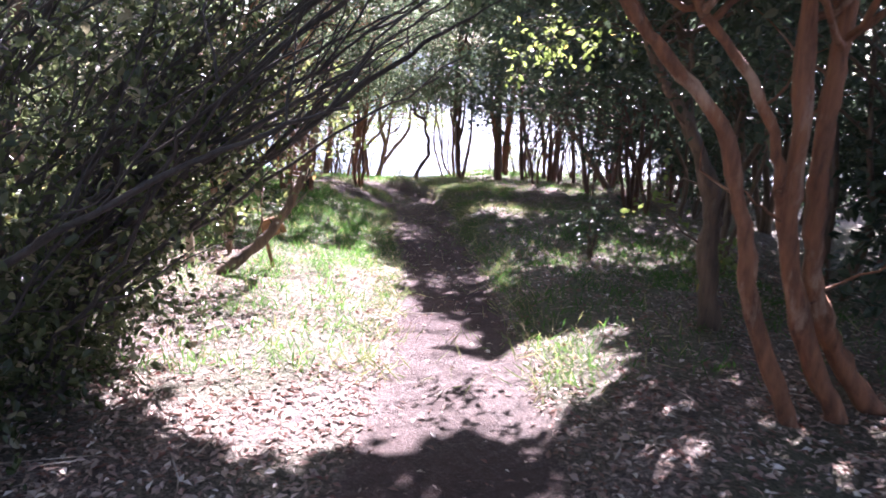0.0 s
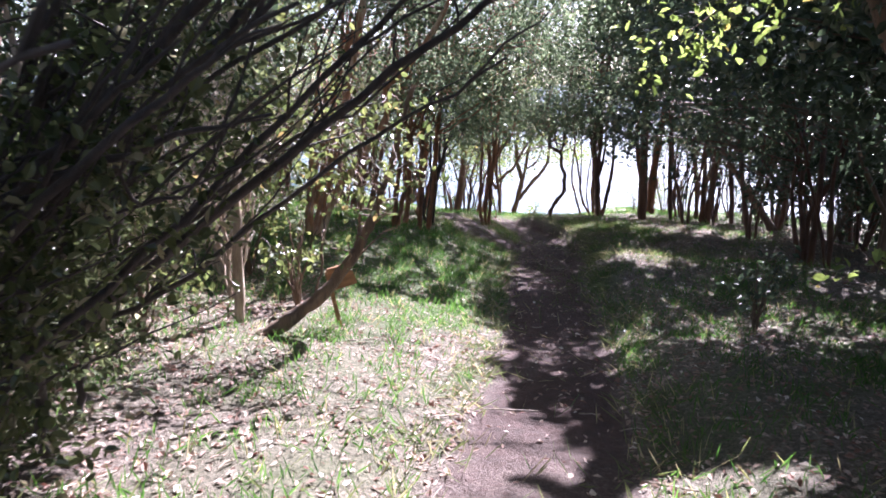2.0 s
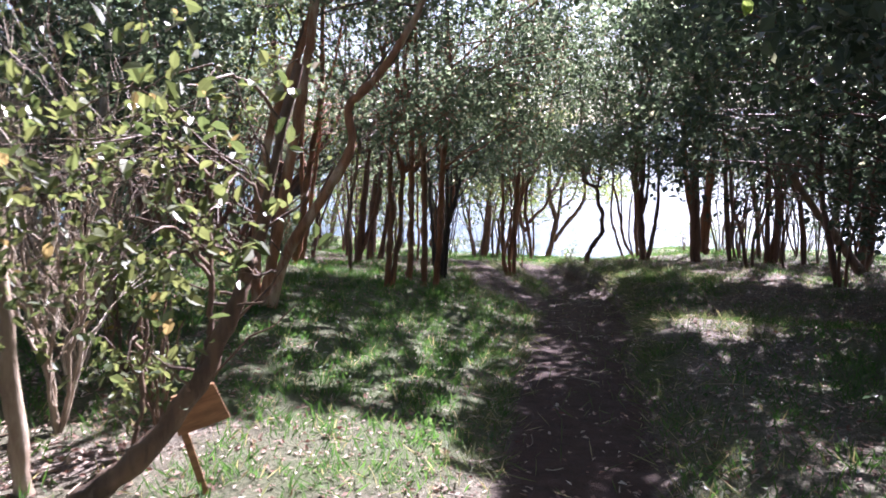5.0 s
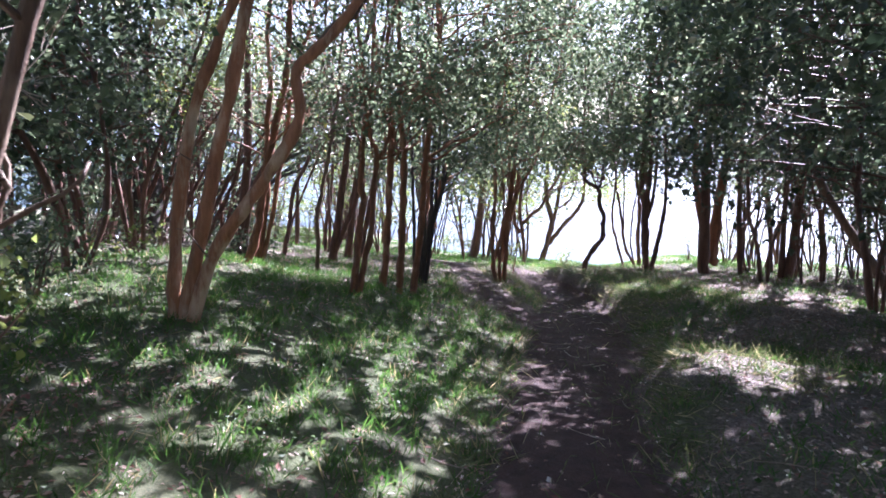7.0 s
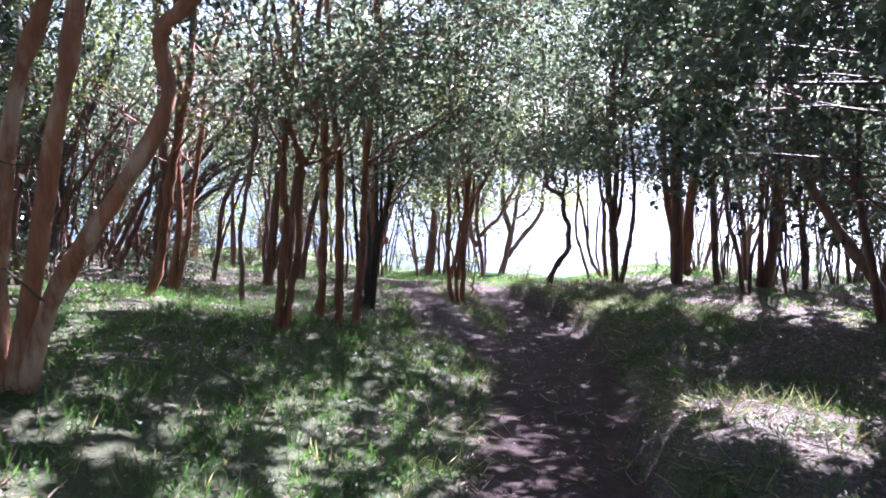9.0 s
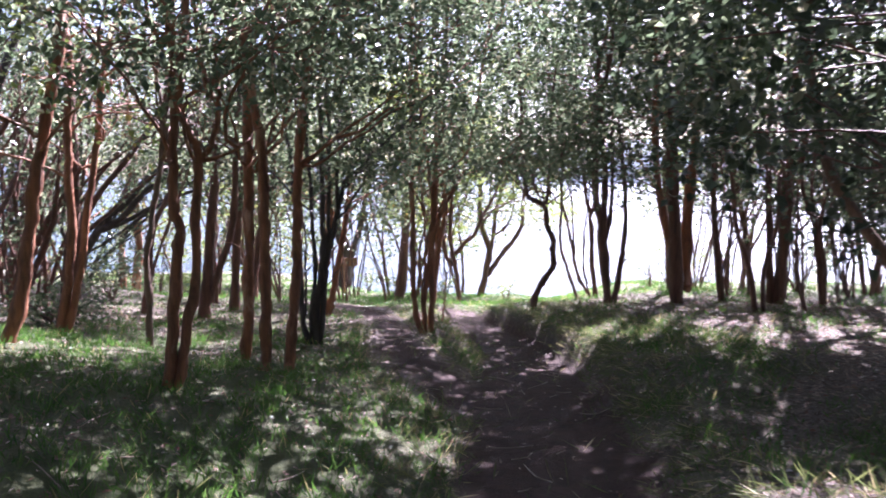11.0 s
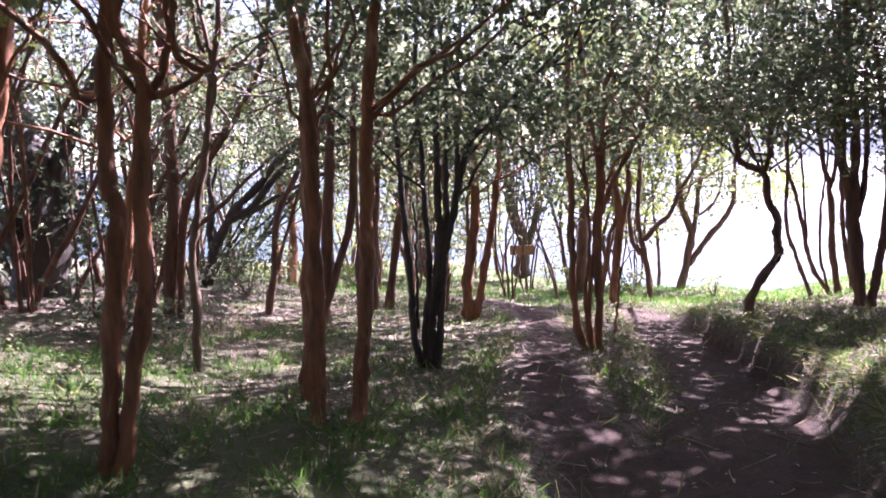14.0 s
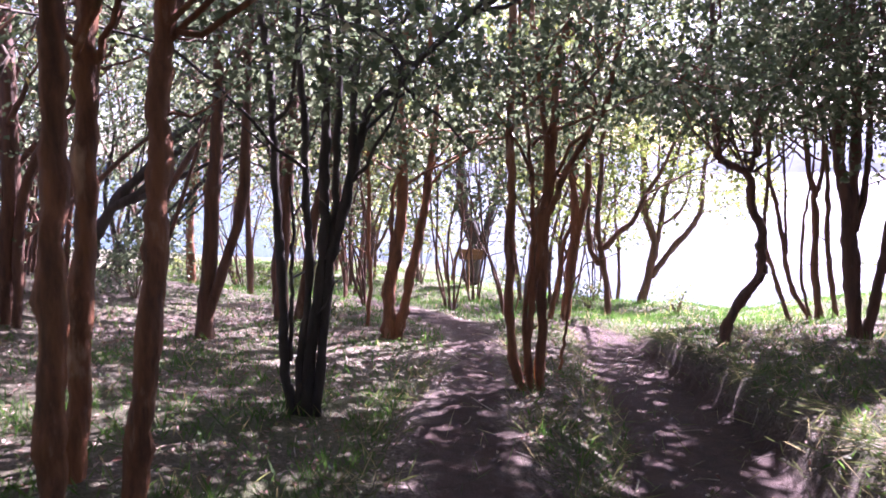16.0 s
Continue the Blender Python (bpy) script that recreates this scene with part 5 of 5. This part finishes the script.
for i, (x, y, h, w, n, k) in enumerate([(-6.1, 30.5, 1.5, 0.9, 2600, "bright"), (-10.0, 31.0, 1.6, 1.0, 2600, "bright"), (-13.5, 33.0, 1.4, 1.1, 2600, "bright"), (-16.5, 36.0, 1.7, 1.3, 2600, "bright"),
                                        (1.4, 30.2, 1.1, 0.7, 1500, "bright"), (2.6, 31.4, 1.2, 0.9, 1600, "bright"), (4.4, 29.0, 1.0, 0.9, 1600, "myrtle"), (6.6, 28.4, 1.3, 1.1, 2000, "myrtle"),
                                        (-3.4, 9.4, 1.1, 0.5, 1800, "bright"), (-4.0, 8.2, 1.2, 0.7, 1300, "olive"), (-5.2, 11.8, 0.8, 0.6, 1600, "myrtle"), (-4.2, 7.0, 0.9, 0.6, 1800, "myrtle"),
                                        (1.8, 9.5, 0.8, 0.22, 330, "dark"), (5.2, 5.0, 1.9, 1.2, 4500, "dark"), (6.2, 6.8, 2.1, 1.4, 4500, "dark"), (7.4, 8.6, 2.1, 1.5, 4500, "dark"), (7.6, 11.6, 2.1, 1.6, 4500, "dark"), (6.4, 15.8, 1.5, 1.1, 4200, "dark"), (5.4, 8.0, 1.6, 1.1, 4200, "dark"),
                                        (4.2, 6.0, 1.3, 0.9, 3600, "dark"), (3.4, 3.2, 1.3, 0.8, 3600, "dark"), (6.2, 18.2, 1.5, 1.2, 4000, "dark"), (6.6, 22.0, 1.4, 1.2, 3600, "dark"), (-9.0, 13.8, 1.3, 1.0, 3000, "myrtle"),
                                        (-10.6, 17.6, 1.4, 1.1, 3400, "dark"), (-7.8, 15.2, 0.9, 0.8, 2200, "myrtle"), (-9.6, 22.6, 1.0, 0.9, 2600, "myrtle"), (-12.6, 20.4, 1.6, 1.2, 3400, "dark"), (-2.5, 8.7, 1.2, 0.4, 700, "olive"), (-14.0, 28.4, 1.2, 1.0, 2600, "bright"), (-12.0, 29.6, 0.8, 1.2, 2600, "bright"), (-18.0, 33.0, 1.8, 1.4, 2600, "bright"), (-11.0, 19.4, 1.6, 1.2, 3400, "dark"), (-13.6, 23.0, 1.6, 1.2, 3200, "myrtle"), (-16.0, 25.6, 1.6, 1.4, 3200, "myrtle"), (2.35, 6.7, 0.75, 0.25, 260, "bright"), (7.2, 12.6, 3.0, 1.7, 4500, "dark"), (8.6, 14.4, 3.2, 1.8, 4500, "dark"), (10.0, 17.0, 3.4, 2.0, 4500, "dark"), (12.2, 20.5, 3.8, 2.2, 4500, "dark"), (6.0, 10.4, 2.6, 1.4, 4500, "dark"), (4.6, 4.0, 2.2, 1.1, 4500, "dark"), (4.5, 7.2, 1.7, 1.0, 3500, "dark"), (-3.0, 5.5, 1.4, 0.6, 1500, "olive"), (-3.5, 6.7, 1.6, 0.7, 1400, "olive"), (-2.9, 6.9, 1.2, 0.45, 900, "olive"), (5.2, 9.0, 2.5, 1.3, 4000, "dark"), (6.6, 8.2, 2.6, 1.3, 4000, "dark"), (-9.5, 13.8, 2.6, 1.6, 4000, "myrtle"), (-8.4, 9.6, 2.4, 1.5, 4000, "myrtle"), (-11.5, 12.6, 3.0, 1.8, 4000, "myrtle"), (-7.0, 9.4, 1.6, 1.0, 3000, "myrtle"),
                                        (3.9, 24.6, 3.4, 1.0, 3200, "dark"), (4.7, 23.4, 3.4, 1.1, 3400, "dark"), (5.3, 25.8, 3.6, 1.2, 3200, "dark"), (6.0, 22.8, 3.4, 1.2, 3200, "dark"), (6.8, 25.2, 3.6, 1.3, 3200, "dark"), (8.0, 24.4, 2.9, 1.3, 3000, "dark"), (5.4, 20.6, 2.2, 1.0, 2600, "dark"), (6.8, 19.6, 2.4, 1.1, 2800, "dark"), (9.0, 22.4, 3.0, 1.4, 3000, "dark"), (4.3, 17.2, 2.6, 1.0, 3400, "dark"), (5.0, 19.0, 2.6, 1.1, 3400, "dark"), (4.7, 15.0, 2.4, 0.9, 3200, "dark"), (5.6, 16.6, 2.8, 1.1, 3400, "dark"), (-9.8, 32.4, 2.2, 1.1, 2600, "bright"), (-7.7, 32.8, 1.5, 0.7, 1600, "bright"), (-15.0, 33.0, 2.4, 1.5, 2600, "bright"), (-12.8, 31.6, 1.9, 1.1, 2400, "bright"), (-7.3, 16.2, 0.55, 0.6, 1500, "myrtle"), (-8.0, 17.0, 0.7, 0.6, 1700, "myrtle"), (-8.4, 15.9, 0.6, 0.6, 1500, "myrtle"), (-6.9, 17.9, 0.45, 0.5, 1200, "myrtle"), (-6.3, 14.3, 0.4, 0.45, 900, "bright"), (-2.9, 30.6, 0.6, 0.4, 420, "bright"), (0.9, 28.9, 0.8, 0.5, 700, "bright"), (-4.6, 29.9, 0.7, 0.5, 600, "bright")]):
    bush(x, y, h, w, n, k, 300 + i, {"bright": "sunlit yellow green bush among the trees", "myrtle": "low green bush in the shade", "dark": "dense bush under the trees, leaves darkened for shade", "olive": "twiggy olive green bush behind the trail sign"}[k], 0.09 if k == "dark" and n > 500 else 0.06)


def bare_shrub(x, y, height, width, seed):
    """A leafless shrub: crooked pale stems that fork into fine twigs."""
    r = np.random.RandomState(seed)
    foot = np.array([x, y, float(ground_z(x, y)) - 0.03])
    root = tagged(new("bare_shrub"), "leafless grey shrub with crooked forking twigs", "shrub", "bare shrubs of the wood")
    root.location = Vector(foot)
    twig = Tubes(seed)
    for i in range(7):
        ang, out = r.uniform(0, 6.28), r.uniform(0.2, 1.0) * width
        end = np.array([out * math.cos(ang), out * math.sin(ang), height * r.uniform(0.6, 1.0)])
        pts = [np.zeros(3)] + [end * f + r.normal(0, 0.05, 3) for f in (0.25, 0.5, 0.75)] + [end]
        tb = Tubes(seed + 3 + i)
        line = tb.add([(*q, rad) for q, rad in zip(pts, (0.014, 0.012, 0.01, 0.007, 0.003))], 6, 4, 0.06, 0.01)
        part("stem", tb.mesh("stem", BARK["pale"]), root)
        for _ in range(11):
            s = line[r.randint(4, len(line))]
            way = end / np.linalg.norm(end) + r.normal(0, 0.55, 3)
            e2 = s + way * r.uniform(0.15, 0.45)
            mid = (s + e2) / 2 + r.normal(0, 0.03, 3)
            twig.add([(*s, 0.006), (*mid, 0.004), (*e2, 0.0015)], 4, 3, 0, 0.008)
            for _ in range(2):
                e3 = mid + way * r.uniform(0.08, 0.25) + r.normal(0, 0.07, 3)
                twig.add([(*mid, 0.003), (*((mid + e3) / 2 + r.normal(0, 0.015, 3)), 0.0025), (*e3, 0.001)], 3, 2, 0, 0.006)
    part("branching", twig.mesh("branching", BARK["pale"]), root, kind="stuff")


for i, (x, y, h, w) in enumerate([(-3.1, 8.5, 2.3, 0.6), (-3.45, 9.0, 2.2, 0.5), (-3.7, 9.3, 2.6, 0.7), (-4.3, 8.7, 2.5, 0.7), (-3.4, 7.5, 1.9, 0.5), (-4.9, 9.8, 2.6, 0.8), (-5.6, 10.4, 2.6, 0.8)]):
    bare_shrub(x, y, h, w, 500 + 20 * i)


# ---- trail signs ----
def box(name, sx, sy, sz, material, cut=0.0):
    """A bevelled board; cut slants both ends of its top edge."""
    bm = bmesh.new()
    bmesh.ops.create_cube(bm, size=1.0)
    for v in bm.verts:
        v.co = Vector((v.co.x * (sx - (cut if v.co.z > 0 else 0)), v.co.y * sy, v.co.z * sz))
    bmesh.ops.bevel(bm, geom=bm.edges[:], offset=min(sx, sy, sz) * 0.12, segments=2, affect="EDGES")
    me = bpy.data.meshes.new(name)
    bm.to_mesh(me)
    bm.free()
    me.materials.append(material)
    return me


def sign(x, y, post_h, post_w, lean, turn, bw, bh, cut, label):
    root = tagged(new("trail_sign"), label, "sign", "trail signs")
    root.matrix_world = pose(x, y, float(ground_z(x, y)) - 0.05, 0, lean, turn)
    post = part("post", box("post", post_w, post_w * 0.8, post_h, WOOD), root)
    post.location = (0, 0, post_h / 2)
    board = part("board", box("board", bw, 0.035, bh, WOOD, cut), root, "weathered brown wooden board")
    board.location = (0.1, -post_w * 0.4 - 0.02, post_h - bh * 0.35)


sign(-1.83, 8.2, 0.58, 0.035, -14, 38, 0.26, 0.2, 0.05, "small weathered wooden trail sign on a leaning post")
sign(-8.35, 32.3, 1.15, 0.04, 0, 12, 0.7, 0.27, 0.0, "brown wooden trail sign on a thin post")


# ---- grass, fallen leaves, twigs ----
def scattered(n, seed, x0, x1, y0, y1, chance):
    """Places on the ground, kept by chance(x, y)."""
    r = np.random.RandomState(seed)
    x, y = r.uniform(x0, x1, n), r.uniform(y0, y1, n)
    keep = r.uniform(0, 1, n) < chance(x, y)
    x, y = x[keep], y[keep]
    return np.stack([x, y, ground_z(x, y)], 1), r


def wear_at(x, y):
    return np.minimum(near_line(x, y, TRAIL), near_line(x, y, BRANCH))


def blades(name, label, n, seed, area, chance, lo, hi, width, material, up=1.6):
    p, r = scattered(n, seed, *area, chance)
    k = len(p)
    way = r.normal(0, 1, (k, 3)) * np.array([1, 1, 0.3]) + np.array([0, 0, up])
    ln = r.uniform(lo, hi, k)
    way /= np.linalg.norm(way, axis=1)[:, None]
    me = leaves(name, p + way * (ln * 0.45)[:, None], r.normal(0, 1, (k, 3)), way, ln, width * r.uniform(0.7, 1.4, k), material, 0.3)
    tagged(new(name, me), label, "grass", kind="stuff")


def tufty(x, y):
    return green_amount(x, y) * np.clip(0.55 + 0.9 * fbm(x, y, 21, 0.7), 0, 1)


blades("grass", "fresh green grass growing in tufts beside the trail", 150000, 51, (-6.5, 3.5, 4.5, 20), tufty, 0.05, 0.16, 0.0085, GRASS)
blades("grass", "thin green grass under the trees towards the lake", 110000, 52, (-20, 7, 19, 40), lambda x, y: green_amount(x, y) * 0.8, 0.05, 0.15, 0.013, GRASS)
blades("grass", "bright sunlit grass on the lake shore", 20000, 54, (-22, 3, 26, 40), lambda x, y: np.where(ground_z(x, y) > LAKE + 0.05, 0.9, 0.0), 0.08, 0.2, 0.016, GRASS)
blades("grass", "pale drooping grass along the trail banks", 120000, 53, (-4, 3.5, 4.5, 28),
       lambda x, y: np.maximum(np.where((np.abs(wear_at(x, y) - 1.35) < 0.45) | ((x > -1.5) & (y > 17) & (wear_at(x, y) > 0.95) & (wear_at(x, y) < 4)), 0.8, 0.06), 0.9 * (np.hypot((x - 0.7) / 0.9, (y - 13.4) / 1.0) < 1)) * np.clip(0.5 + 1.0 * fbm(x, y, 22, 0.8), 0, 1), 0.08, 0.24, 0.008, STRAW, 0.7)


def hanging_grass(n, seed):
    """Long blades that lean out over the edge of the bank and droop towards the trail."""
    def rim(x, y):
        d = x - np.interp(y, [p[1] for p in TRAIL[:14]], [p[0] for p in TRAIL[:14]])
        w = near_line(x, y, TRAIL)
        return np.where((d > 0) & (w > 1.15) & (w < 1.75), np.clip(0.35 + 0.9 * fbm(x, y, 23, 0.7), 0, 1), 0.0)
    p, r = scattered(n, seed, -2.5, 2.5, 11.5, 25.0, rim)
    k = len(p)
    way = np.stack([-r.uniform(0.5, 1.1, k), r.normal(-0.1, 0.45, k), r.uniform(-0.35, 0.35, k)], 1)
    way /= np.linalg.norm(way, axis=1)[:, None]
    ln = r.uniform(0.08, 0.24, k)
    p[:, 2] += 0.04
    me = leaves("grass", p + way * (ln * 0.45)[:, None], r.normal(0, 0.5, (k, 3)) + np.array([0, 0, 1.0]), way, ln, 0.009 * r.uniform(0.7, 1.5, k), STRAW, 0.3)
    tagged(new("grass", me), "long pale grass hanging over the trail bank", "grass", kind="stuff")


hanging_grass(45000, 55)


def herbs(n, seed, area, chance, lo, hi):
    """Low broad-leaved plants that carpet the grassy floor."""
    p, r = scattered(n, seed, *area, chance)
    k = len(p)
    p[:, 2] += r.uniform(0.015, 0.09, k)
    ln = r.uniform(lo, hi, k)
    me = leaves("herbs", p, r.normal(0, 0.5, (k, 3)) + np.array([0, 0, 1.0]), r.normal(0, 1, (k, 3)) * np.array([1, 1, 0.35]), ln, ln * r.uniform(0.5, 0.8, k), HERB, 0.2)
    tagged(new("herbs", me), "low broad-leaved herbs among the grass", "herbs", kind="stuff")


herbs(70000, 57, (-9, 3, 9, 26), lambda x, y: green_amount(x, y) * np.clip(0.2 + 1.1 * fbm(x, y, 25, 1.1), 0, 1), 0.02, 0.05)


def litter(n, seed, area, chance, lo, hi):
    p, r = scattered(n, seed, *area, chance)
    k = len(p)
    p[:, 2] += r.uniform(0.002, 0.014, k)
    nor = r.normal(0, 0.35, (k, 3)) + np.array([0, 0, 1.0])
    ln = r.uniform(lo, hi, k)
    me = leaves("leaf_litter", p, nor, r.normal(0, 1, (k, 3)) * np.array([1, 1, 0.25]), ln, ln * r.uniform(0.35, 0.6, k), LITTER, 0.3)
    tagged(new("leaf_litter", me), "dry brown fallen leaves scattered over the floor", "leaves", kind="stuff")


litter(75000, 61, (-5, 4.5, 1.5, 11), lambda x, y: np.where(wear_at(x, y) < 1, 0.05, np.where((x > -2.6) & (y > 4.8), 0.45, 0.95) * (1 - 0.7 * green_amount(x, y))), 0.02, 0.065)
litter(50000, 62, (-9, 5, 11, 26), lambda x, y: np.where(wear_at(x, y) < 1, 0.05, 0.85 * (1 - 0.7 * green_amount(x, y))), 0.025, 0.06)


def twigs(n, seed):
    r = np.random.RandomState(seed)
    tb = Tubes(seed)
    for _ in range(n):
        x, y, ang, ln = r.uniform(-5, 3.5), r.uniform(2, 24), r.uniform(0, 6.28), r.uniform(0.08, 0.4)
        dx, dy = math.cos(ang) * ln / 2, math.sin(ang) * ln / 2
        row = [(x + k * dx + r.normal(0, 0.01), y + k * dy + r.normal(0, 0.01)) for k in (-1, 0, 1)]
        tb.add([(a0, b0, float(ground_z(a0, b0)) + 0.012 + r.uniform(0, 0.02), r.uniform(0.002, 0.006)) for a0, b0 in row], 4, 2)
    tagged(new("twigs", tb.mesh("twigs", BARK["pale"])), "dry broken twigs lying on the ground", "twigs", kind="stuff")


twigs(420, 71)
